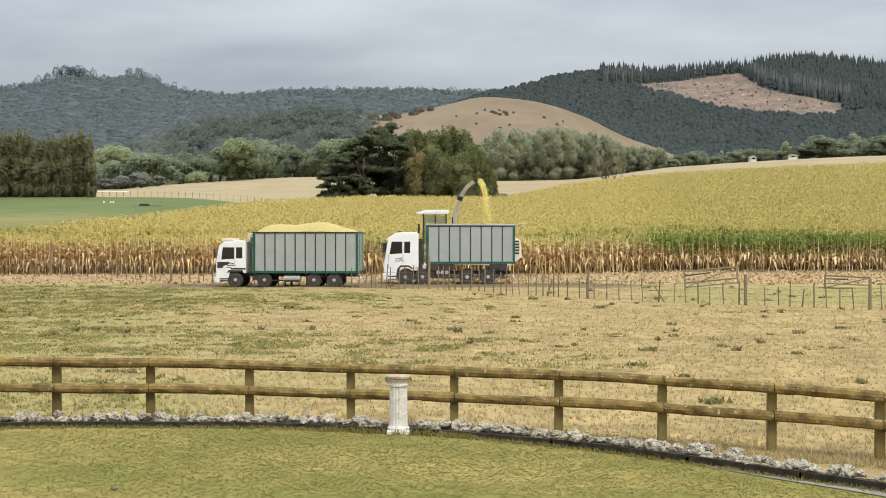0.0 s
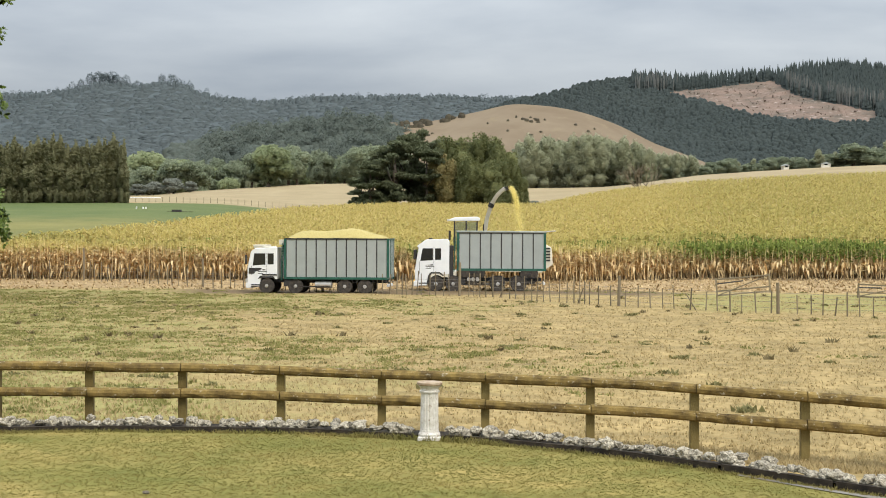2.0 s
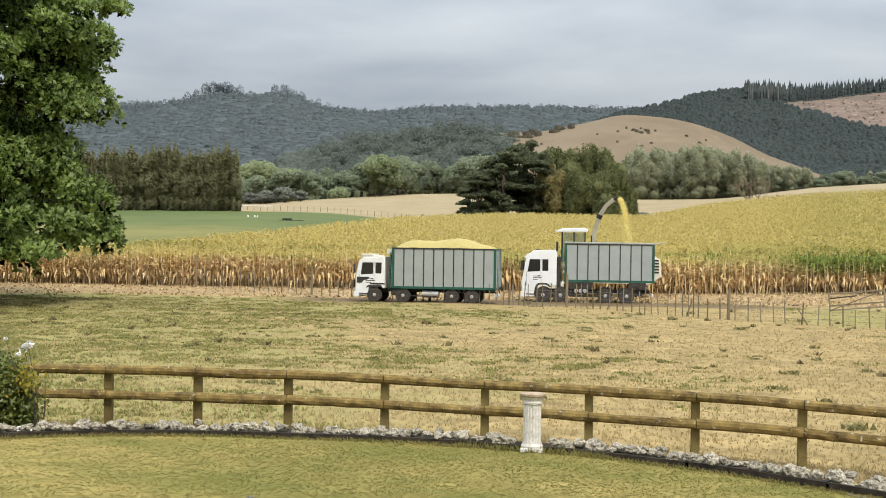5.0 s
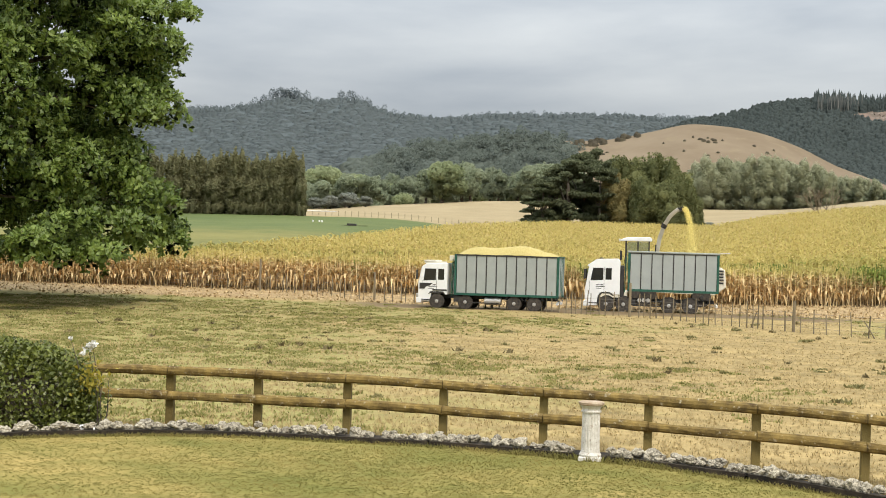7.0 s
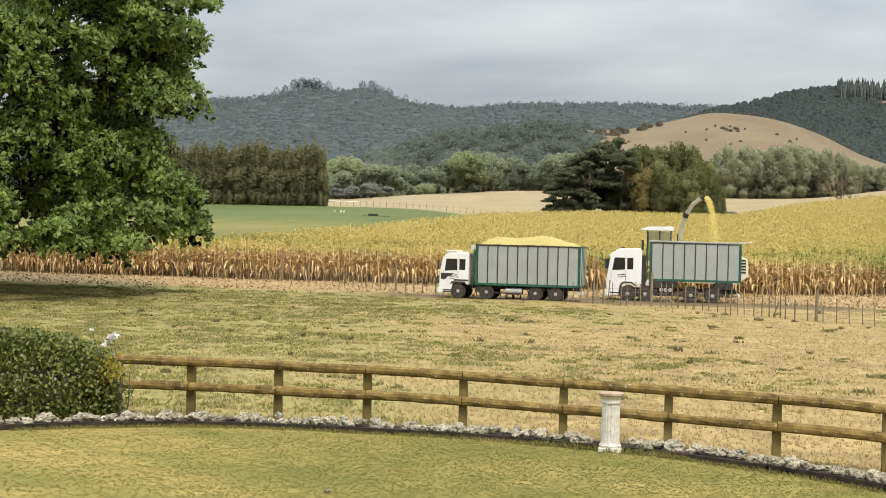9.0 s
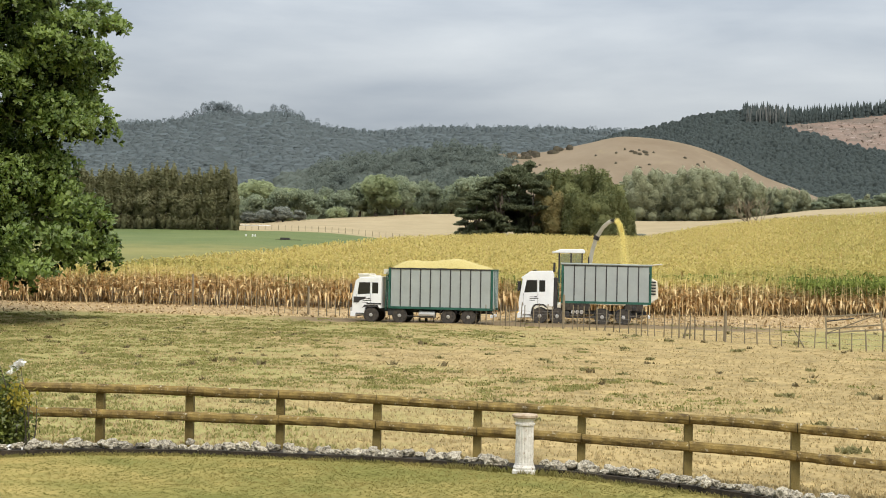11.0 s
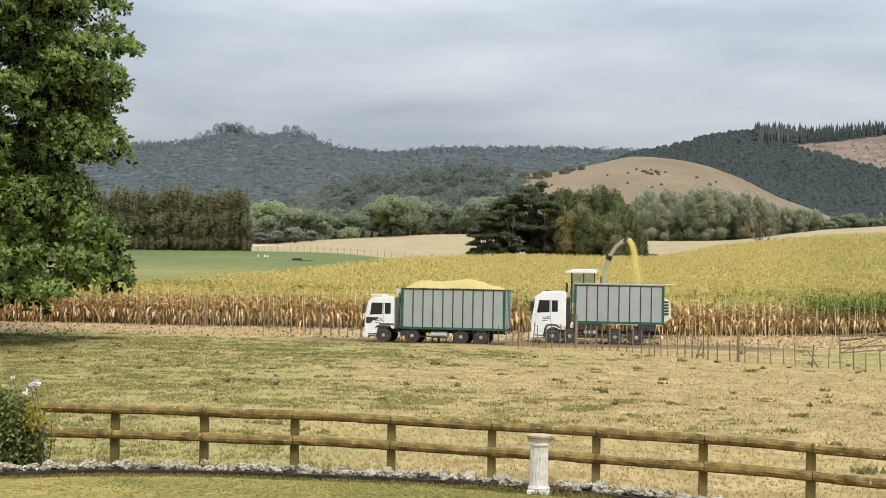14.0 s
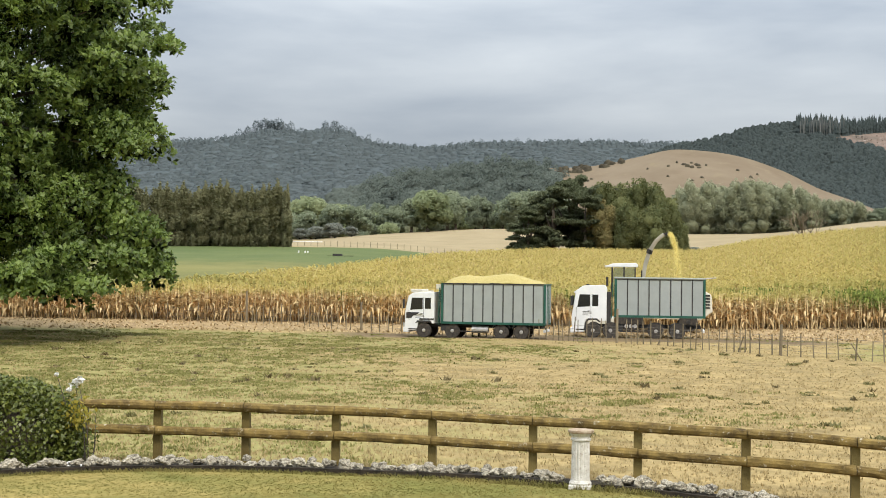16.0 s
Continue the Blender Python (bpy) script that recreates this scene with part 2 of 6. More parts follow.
def attr_material(name, layers, rough=0.9, bump=0.5, fine=6.0, edge=(0.72, 1.12)):
    """layers: (attribute channel or '', colour a, colour b, noise scale, noise detail) laid over each other by a painted zone weight."""
    m = bpy.data.materials.new(name)
    m.use_nodes = True
    t = m.node_tree
    p = t.nodes["Principled BSDF"]
    p.inputs["Roughness"].default_value, p.inputs["Specular IOR Level"].default_value = rough, 0.1
    co = t.nodes.new("ShaderNodeTexCoord")
    out = None
    for key, ca, cb, sc in layers:
        n = t.nodes.new("ShaderNodeTexNoise")
        n.inputs["Scale"].default_value, n.inputs["Detail"].default_value, n.inputs["Roughness"].default_value = sc, 10.0, 0.72
        t.links.new(co.outputs["Object"], n.inputs["Vector"])
        r = t.nodes.new("ShaderNodeMapRange")
        r.inputs[1].default_value, r.inputs[2].default_value = 0.33, 0.67
        t.links.new(n.outputs["Fac"], r.inputs[0])
        mx = t.nodes.new("ShaderNodeMix")
        mx.data_type = "RGBA"
        mx.inputs[6].default_value, mx.inputs[7].default_value = (*ca, 1), (*cb, 1)
        t.links.new(r.outputs[0], mx.inputs[0])
        if out is None:
            out = mx.outputs[2]
            continue
        a = t.nodes.new("ShaderNodeAttribute")
        a.attribute_name = key
        # ragged borders: the weight is pushed about by the noise
        add = t.nodes.new("ShaderNodeMath")
        add.operation = "MULTIPLY_ADD"
        t.links.new(n.outputs["Fac"], add.inputs[0])
        add.inputs[1].default_value = 0.9
        t.links.new(a.outputs["Fac"], add.inputs[2])
        rr = t.nodes.new("ShaderNodeMapRange")
        rr.inputs[1].default_value, rr.inputs[2].default_value = edge
        t.links.new(add.outputs[0], rr.inputs[0])
        lay = t.nodes.new("ShaderNodeMix")
        lay.data_type = "RGBA"
        t.links.new(rr.outputs[0], lay.inputs[0])
        t.links.new(out, lay.inputs[6])
        t.links.new(mx.outputs[2], lay.inputs[7])
        out = lay.outputs[2]
    t.links.new(out, p.inputs["Base Color"])
    n3 = t.nodes.new("ShaderNodeTexNoise")
    n3.inputs["Scale"].default_value, n3.inputs["Detail"].default_value = fine, 8.0
    t.links.new(co.outputs["Object"], n3.inputs["Vector"])
    b = t.nodes.new("ShaderNodeBump")
    b.inputs["Strength"].default_value, b.inputs["Distance"].default_value = bump, 0.08
    t.links.new(n3.outputs["Fac"], b.inputs["Height"])
    t.links.new(b.outputs[0], p.inputs["Normal"])
    return m


M["ground"] = attr_material("ground", [
    ("", (0.18, 0.135, 0.058), (0.43, 0.315, 0.14), 0.8),
    ("green", (0.19, 0.18, 0.058), (0.33, 0.28, 0.11), 1.3),
    ("pasture", (0.085, 0.112, 0.04), (0.125, 0.145, 0.052), 0.05),
    ("yellowing", (0.14, 0.14, 0.048), (0.205, 0.187, 0.066), 0.08),
    ("stubble", (0.255, 0.2, 0.112), (0.335, 0.267, 0.157), 0.08),
    ("trash", (0.17, 0.11, 0.055), (0.46, 0.335, 0.175), 1.6),
    ("mud_and_shade", (0.1, 0.068, 0.035), (0.21, 0.15, 0.082), 0.8),
])
M["lawn"] = attr_material("lawn", [
    ("", (0.12, 0.126, 0.03), (0.2, 0.178, 0.047), 1.6),
    ("dry", (0.225, 0.178, 0.056), (0.39, 0.29, 0.1), 1.9),
], bump=0.12, fine=25, edge=(0.45, 1.4))


def maize_material(name, low, low2, top, top2, green, green2):
    """Dry below, the dark end painting the shade between stalks; yellower towards the tassel; the share of green is
    painted per plant.
    """
    m = bpy.data.materials.new(name)
    m.use_nodes = True
    t = m.node_tree
    p = t.nodes["Principled BSDF"]
    p.inputs["Roughness"].default_value, p.inputs["Specular IOR Level"].default_value = 0.75, 0.15
    g = t.nodes.new("ShaderNodeNewGeometry")

    def pair(a, b):
        x = t.nodes.new("ShaderNodeMix")
        x.data_type = "RGBA"
        x.inputs[6].default_value, x.inputs[7].default_value = (*a, 1), (*b, 1)
        t.links.new(g.outputs["Random Per Island"], x.inputs[0])
        return x.outputs[2]

    def over(a, b, key, lo, hi):
        at = t.nodes.new("ShaderNodeAttribute")
        at.attribute_name = key
        r = t.nodes.new("ShaderNodeMapRange")
        r.inputs[1].default_value, r.inputs[2].default_value = lo, hi
        t.links.new(at.outputs["Fac"], r.inputs[0])
        x = t.nodes.new("ShaderNodeMix")
        x.data_type = "RGBA"
        t.links.new(r.outputs[0], x.inputs[0])
        t.links.new(a, x.inputs[6])
        t.links.new(b, x.inputs[7])
        return x.outputs[2]

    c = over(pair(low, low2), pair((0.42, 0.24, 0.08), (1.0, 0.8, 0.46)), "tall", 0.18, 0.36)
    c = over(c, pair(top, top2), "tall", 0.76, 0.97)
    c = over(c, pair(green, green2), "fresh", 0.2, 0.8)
    t.links.new(c, p.inputs["Base Color"])
    tl = t.nodes.new("ShaderNodeBsdfTranslucent")
    t.links.new(c, tl.inputs[0])
    ms = t.nodes.new("ShaderNodeMixShader")
    ms.inputs[0].default_value = 0.4
    t.links.new(p.outputs[0], ms.inputs[1])
    t.links.new(tl.outputs[0], ms.inputs[2])
    t.links.new(ms.outputs[0], t.nodes["Material Output"].inputs[0])
    return m


# the first, darkest brown also stands in for shade deep between the rows
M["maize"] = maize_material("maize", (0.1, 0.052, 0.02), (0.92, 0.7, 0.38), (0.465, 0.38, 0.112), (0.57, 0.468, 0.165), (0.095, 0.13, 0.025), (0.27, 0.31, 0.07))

# ---- helpers of this scene ----


def mesh_object(name, verts, faces, mat, parent=None, smooth=False):
    me = bpy.data.meshes.new(name)
    verts = np.asarray(verts, dtype=np.float32).reshape(-1, 3)
    faces = np.asarray(faces, dtype=np.int32)
    n, k = faces.shape
    me.vertices.add(len(verts))
    me.vertices.foreach_set("co", verts.ravel())
    me.loops.add(n * k)
    me.loops.foreach_set("vertex_index", faces.ravel())
    me.polygons.add(n)
    me.polygons.foreach_set("loop_start", np.arange(0, n * k, k, dtype=np.int32))
    me.polygons.foreach_set("loop_total", np.full(n, k, dtype=np.int32))
    me.polygons.foreach_set("use_smooth", np.full(n, smooth))
    me.update(calc_edges=True)
    me.materials.append(mat)
    ob = new(name, me)
    ob.parent = parent
    return ob


def paint(ob, key, values):
    a = ob.data.attributes.new(key, "FLOAT", "POINT")
    a.data.foreach_set("value", np.asarray(values, dtype=np.float32))


def part(name, bm, mat, parent=None, label="", smooth=False):
    me = bpy.data.meshes.new(name)
    bmesh.ops.recalc_face_normals(bm, faces=bm.faces)
    bm.to_mesh(me)
    bm.free()
    me.materials.append(mat)
    if smooth:
        me.polygons.foreach_set("use_smooth", np.full(len(me.polygons), True))
    ob = new(name, me)
    ob.parent = parent
    return tagged(ob, label) if label else ob


def thing(name, label, category, m=None, group="", kind=""):
    ob = new(name)
    ob.empty_display_size = 0.3
    if m is not None:
        ob.matrix_basis = m
    return tagged(ob, label, category, group, kind)


def block(x0, x1, y0, y1, z0, z1, bevel=0.02, bm=None):
    b = bmesh.new()
    r = bmesh.ops.create_cube(b, size=1.0)
    for v in r["verts"]:
        v.co = ((x0 + x1) / 2 + v.co.x * (x1 - x0), (y0 + y1) / 2 + v.co.y * (y1 - y0), (z0 + z1) / 2 + v.co.z * (z1 - z0))
    if bevel:
        bmesh.ops.bevel(b, geom=list(b.edges), offset=bevel, segments=2, affect="EDGES", profile=0.6)
    return joined(bm, b)


def joined(bm, b):
    if bm is None:
        return b
    me = bpy.data.meshes.new("tmp")
    b.to_mesh(me)
    b.free()
    bm.from_mesh(me)
    bpy.data.meshes.remove(me)
    return bm


def prism(points, y0, y1, bevel=0.03, bm=None):
    """An outline in x and z, pulled from y0 to y1."""
    b = bmesh.new()
    f = b.faces.new([b.verts.new((x, y0, z)) for x, z in points])
    r = bmesh.ops.extrude_face_region(b, geom=[f])
    for v in r["geom"]:
        if isinstance(v, bmesh.types.BMVert):
            v.co.y = y1
    bmesh.ops.recalc_face_normals(b, faces=b.faces)
    if bevel:
        bmesh.ops.bevel(b, geom=list(b.edges), offset=bevel, segments=2, affect="EDGES", profile=0.6)
    return joined(bm, b)


def tube(p, q, r0, r1=None, seg=8, bm=None):
    b = bmesh.new()
    p, q = Vector(p), Vector(q)
    d = q - p
    bmesh.ops.create_cone(b, cap_ends=True, segments=seg, radius1=r0, radius2=r0 if r1 is None else r1, depth=d.length)
    bmesh.ops.transform(b, matrix=Matrix.Translation((p + q) / 2) @ d.to_track_quat("Z", "Y").to_matrix().to_4x4(), verts=b.verts)
    return joined(bm, b)


def lathe(profile, seg=20, bm=None):
    b = bmesh.new()
    rings = []
    for r, z in profile:
        rings.append([b.verts.new((r * math.cos(2 * math.pi * i / seg), r * math.sin(2 * math.pi * i / seg), z)) for i in range(seg)])
    for a, c in zip(rings, rings[1:]):
        for i in range(seg):
            b.faces.new((a[i], a[(i + 1) % seg], c[(i + 1) % seg], c[i]))
    b.faces.new(rings[0][::-1])
    b.faces.new(rings[-1])
    return joined(bm, b)


# Bearings and heights as fractions of the distance ahead: 1/2449 across, from the line of sight at the start.
EYE = 3.16


def east(u, d):
    return (u - 784.0) * d / 2449.0


def rise(v, d):
    return EYE + (405.0 - v) * d / 2449.0


def curve_through(xs, ys):
    """A smooth function through a few knots (monotone cubic)."""
    xs, ys = np.asarray(xs, float), np.asarray(ys, float)
    dlt = np.diff(ys) / np.diff(xs)
    m = np.zeros(len(xs))
    m[1:-1] = np.where(dlt[:-1] * dlt[1:] > 0, 2 * dlt[:-1] * dlt[1:] / (dlt[:-1] + dlt[1:] + 1e-12 * np.sign(dlt[:-1] + dlt[1:] + 1e-30)), 0)
    m[0], m[-1] = dlt[0], dlt[-1]

    def f(x):
        x = np.clip(np.asarray(x, float), xs[0], xs[-1])
        i = np.clip(np.searchsorted(xs, x) - 1, 0, len(xs) - 2)
        h = xs[i + 1] - xs[i]
        t = (x - xs[i]) / h
        return (1 + 2 * t) * (1 - t) ** 2 * ys[i] + t * (1 - t) ** 2 * h * m[i] + t * t * (3 - 2 * t) * ys[i + 1] + t * t * (t - 1) * h * m[i + 1]
    return f


rng = np.random.default_rng(7)


def wob(x, y, s=1.0, seed=0.0):
    """Cheap smooth noise, about -1 to 1."""
    x, y = np.asarray(x, float) * s + seed, np.asarray(y, float) * s - seed
    return (np.sin(x * 1.3 + 1.7 * np.sin(y * 0.9)) + np.sin(y * 1.7 + 1.3 * np.sin(x * 1.1 + 2)) + np.sin((x + y) * 2.3 + 4) * 0.6 + np.sin((x - 1.4 * y) * 3.7) * 0.4) / 3.0


# ---- land ----
mid_v = curve_through((-900, 0, 300, 560, 880, 1000, 1200, 1568, 1900), (345, 347, 350, 369, 369, 349, 327, 309, 300))
back_v = curve_through((-900, 0, 200, 300, 560, 880, 1000, 1200, 1568, 1900), (339, 339, 335, 327, 313, 320, 318, 295, 275, 268))
lawn_edge = curve_through((-16, -14, -12, -10.4, -9, -7.5, -5.5, -3.5, -1, 1.8, 3.3, 4.6, 5.6, 7, 10), (15.5, 17.4, 19.0, 20.2, 21.15, 21.75, 22.0, 21.95, 21.4, 20.3, 19.28, 18.2, 17.4, 16.1, 13))
maize_back = curve_through((-900, -200, 0, 200, 300, 400, 540, 640, 1900), (112, 114, 122, 144, 162, 195, 271, 300, 300))


def lawn_z(x, y):
    return -0.03 * np.clip(x, 0, 14) + 0.012 * wob(x, y, 0.5)


def land(x, y):
    x, y = np.asarray(x, float), np.asarray(y, float)
    yy = np.maximum(y, 8.0)
    u = 784 + 2449 * x / yy
    z0 = -0.14 - 0.03 * np.clip(x, -2, 14) * np.clip((40 - y) / 20, 0, 1)
    z70, z98 = -0.80, -0.68
    z108 = -0.40
    z300, z430 = rise(mid_v(u), 300.0), rise(back_v(u), 430.0)
    knots = [(22.0, z0), (62.0, z70), (98.0, z98), (108.0, z108), (300.0, z300), (430.0, z430), (560.0, z430 - 2.0), (4800.0, z430 + 4.0)]
    z = z0
    for (a, za), (b, zb) in zip(knots, knots[1:]):
        t = np.clip((yy - a) / (b - a), 0, 1)
        s = t if a in (108.0, 300.0) else t * t * (3 - 2 * t)
        z = np.where(yy > a, za + (zb - za) * s, z)
    return z + 0.05 * wob(x, y, 0.35) * np.clip((yy - 24) / 20, 0, 1)


def sheet(name, us, ds, mat):
    """A sheet of ground in fans of bearing and distance."""
    U, D = np.meshgrid(us, ds)
    X, Y = east(U, D), D
    Z = land(X, Y)
    idx = np.arange(U.size).reshape(U.shape)
    faces = np.stack([idx[:-1, :-1], idx[:-1, 1:], idx[1:, 1:], idx[1:, :-1]], -1).reshape(-1, 4)
    return mesh_object(name, np.stack([X, Y, Z], -1).reshape(-1, 3), faces, mat, smooth=True), U.ravel(), D.ravel(), X.ravel(), Y.ravel()


us = np.concatenate([np.linspace(-6000, -1000, 14), np.linspace(-900, 1900, 230), np.linspace(2100, 7600, 14)])
ds = np.concatenate([np.linspace(9, 120, 190), np.geomspace(121.5, 560, 120), np.geomspace(600, 4800, 16)])
ground, GU, GD, GX, GY = sheet("ground", us, ds, M["ground"])
tagged(ground, "dry paddock and farmland with tan grass, green patches and stubble", "ground", kind="structure")
bump = lambda v, a, b, w: np.clip((v - a) / w + 0.5, 0, 1) * np.clip((b - v) / w + 0.5, 0, 1)
paint(ground, "green", np.clip(0.50 - (GU - 350) / 1500.0 + 0.30 * wob(GX, GY, 0.10) + 0.20 * wob(GX, GY, 0.5, 3), 0, 0.75) * bump(GY, 20, 96, 6)
      + 0.7 * bump(GU, 1150, 1900, 150) * bump(GY, 72, 94, 6))
paint(ground, "pasture", bump(GY, maize_back(GU) - 4, 296 + 12 * np.clip((GU - 150) / 400, 0, 1), 3) * (GU < 700))
paint(ground, "yellowing", np.clip((250 - GY) / 70, 0, 0.8) * bump(GY, maize_back(GU) - 4, 300, 3) * (GU < 700))
paint(ground, "stubble", bump(GY, 302, 1000, 4) + bump(GY, 286, 1000, 5) * (GU > 900))
paint(ground, "trash", bump(GY, 98.5 - 3 * np.clip((GU - 900) / 600, 0, 1), 112, 3))
# real mud along the truck track; under the maize its shade painted dark
paint(ground, "mud_and_shade", 0.75 * bump(GY, 90, 98, 4) * bump(GU, 250, 1150, 150) + 0.9 * bump(GY, 109.5, maize_back(GU) - 2, 2))

# level ground round and behind the house side
nx, ny = np.meshgrid(np.linspace(-420, 420, 30), np.linspace(-420, 9.2, 16))
ni = np.arange(nx.size).reshape(nx.shape)
near = mesh_object("ground_near", np.stack([nx, ny, np.full(nx.shape, -0.42)], -1).reshape(-1, 3), np.stack([ni[:-1, :-1], ni[:-1, 1:], ni[1:, 1:], ni[1:, :-1]], -1).reshape(-1, 4), M["ground"])
tagged(near, "dry grass ground beside and behind the lawn", "ground", kind="structure")

# the mown lawn ends in a curve at the stone edging
lx = np.linspace(-16, 9.5, 150)
lt = np.linspace(0, 1, 90) ** 0.7
LX, LT = np.meshgrid(lx, lt)
LY = -12 + (lawn_edge(LX) + 12) * LT
LZ = lawn_z(LX, LY)
li = np.arange(LX.size).reshape(LX.shape)
lf = np.stack([li[:-1, :-1], li[:-1, 1:], li[1:, 1:], li[1:, :-1]], -1).reshape(-1, 4)
lawn = mesh_object("lawn", np.stack([LX, LY, LZ], -1).reshape(-1, 3), lf, M["lawn"], smooth=True)
tagged(lawn, "mown green lawn with dry yellow patches", "lawn", kind="structure")
paint(lawn, "dry", np.clip(0.28 + 0.45 * wob(LX, LY * 2, 0.55, 5) + 0.25 * wob(LX, LY, 1.4, 9) + 0.3 * np.clip((-LX - 5) / 4, 0, 1), 0, 0.85).ravel())

# ---- hills ----


def hill(name, label, ridge, base_v, d0, d1, mat, swell=0.25, seed=0.0, u0=-900, u1=1900, power=1.0):
    """A ridge with its face to the viewer; s runs from the foot (0) over the ridge (1) to the back (1.35)."""
    def at(u, s):
        d = d0 + (d1 - d0) * s
        t = np.clip(s, 0, 1) ** power
        v = base_v + (ridge(u) - base_v) * t + swell * 20 * np.sin(np.pi * np.clip(s, 0, 1)) * wob(u / 60.0, s * 3, 1.0, seed)
        v = v + np.clip(s - 1, 0, 1) * 130
        return east(u, d), d + 0 * u, rise(v, d)
    uu, ss = np.linspace(u0, u1, 220), np.concatenate([np.linspace(0, 1, 60), (1.08, 1.18, 1.35)])
    UU, SS = np.meshgrid(uu, ss)
    X, Y, Z = at(UU, SS)
    i = np.arange(UU.size).reshape(UU.shape)
    f = np.stack([i[:-1, :-1], i[:-1, 1:], i[1:, 1:], i[1:, :-1]], -1).reshape(-1, 4)
    ob = mesh_object(name, np.stack([X, Y, Z], -1).reshape(-1, 3), f, mat, smooth=True)
    tagged(ob, label, "hill", kind="structure")
    return ob, at, UU.ravel(), SS.ravel()


far_ridge = curve_through((-900, -500, -200, 0, 60, 128, 175, 250, 310, 420, 520, 700, 860, 1000, 1300), (201, 186, 167, 158, 152, 139, 142, 139, 160, 171, 163, 162, 166, 173, 191))
pine_ridge = curve_through((780, 860, 920, 1000, 1060, 1150, 1230, 1300, 1420, 1500, 1568, 1700, 1950), (202, 170, 159, 138, 133, 138, 134, 128, 113, 118, 128, 135, 167))
tan_ridge = curve_through((560, 615, 690, 740, 785, 860, 915, 965, 1035, 1105, 1155, 1230), (240, 206, 204, 197, 187, 172.5, 176, 184.5, 208, 242, 260, 290))
spur_ridge = curve_through((230, 300, 420, 530, 600, 640, 690), (258, 243, 216, 206, 205, 214, 262))

_, far_at, _, _ = hill("hill_far", "distant forested hills, blue-grey haze put into their colour", far_ridge, 360, 700, 1400, M["far_forest"], 0.8, 1.0, -900, 1300)
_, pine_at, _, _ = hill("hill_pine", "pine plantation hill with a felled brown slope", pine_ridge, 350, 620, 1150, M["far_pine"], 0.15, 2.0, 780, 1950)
_, tan_at, _, _ = hill("hill_tan", "rounded hill of dry tan grass", tan_ridge, 350, 470, 620, M["tan_hill"], 0.12, 3.0, 560, 1230, 0.8)
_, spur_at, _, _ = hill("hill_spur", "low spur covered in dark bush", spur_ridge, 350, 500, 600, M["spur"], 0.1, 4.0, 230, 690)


# ---- woods on the hills ----


def soft_normals(ob, out):
    """Leaves are shaded with the rounding of their crown."""
    me = ob.data
    k = me.polygons[0].loop_total
    co = np.empty(len(me.vertices) * 3, np.float32)
    me.vertices.foreach_get("co", co)
    li = np.empty(len(me.loops), np.int32)
    me.loops.foreach_get("vertex_index", li)
    li = li.reshape(-1, k)
    p = co.reshape(-1, 3)[li]
    gn = np.cross(p[:, 1] - p[:, 0], p[:, 2] - p[:, 0])
    # every leaf turns its upper side to the open, house side of its plant
    turned = (gn @ np.array((0.0, -1.0, 0.35), np.float32)) < 0
    li[turned] = li[turned][:, ::-1]
    me.loops.foreach_set("vertex_index", np.ascontiguousarray(li).ravel())
    me.update(calc_edges=True)
    # a leaf seen from its shaded side keeps its own normal, so that light comes through it
    p = co.reshape(-1, 3)[li]
    gn = np.cross(p[:, 1] - p[:, 0], p[:, 2] - p[:, 0])
    gn /= np.linalg.norm(gn, axis=1, keepdims=True) + 1e-12
    shaded = (gn @ np.array((0.35, -0.5, 0.79), np.float32)) < 0.12
    nn = out[li].astype(np.float32)
    nn[shaded] = gn[shaded][:, None, :]
    me.normals_split_custom_set(nn.reshape(-1, 3).tolist())


def soup(centres, radii, heights, n, size, mat, name, label, category="woods", lift=0.35):
    """Rounded trees far off, each a crown of n loose leaf masses."""
    c = np.repeat(np.asarray(centres), n, 0)
    r, h = np.repeat(radii, n), np.repeat(heights, n)
    a, b = rng.uniform(0, 2 * np.pi, len(c)), rng.uniform(-0.35, 1, len(c))
    k = rng.uniform(0.7, 1.0, len(c))
    ring = np.sqrt(np.maximum(0, 1 - b * b))
    p = c + np.stack([r * k * ring * np.cos(a), r * k * ring * np.sin(a), h * (lift + (1 - lift) * (b * k * 0.5 + 0.5))], -1)
    t = rng.normal(size=(len(c), 3, 3))
    t /= np.linalg.norm(t, axis=2, keepdims=True)
    v = p[:, None, :] + t * (r * size)[:, None, None]
    ob = mesh_object(name, v.reshape(-1, 3), np.arange(len(c) * 3).reshape(-1, 3), mat, smooth=True)
    out = p - (c + np.stack([0 * h, 0 * h, h * 0.35], -1))
    out = 0.45 * out / np.linalg.norm(out, axis=1, keepdims=True) + np.array((0.0, -0.45, 0.55))
    soft_normals(ob, np.repeat(out / np.linalg.norm(out, axis=1, keepdims=True), 3, 0))
    return tagged(ob, label, category, kind="stuff")


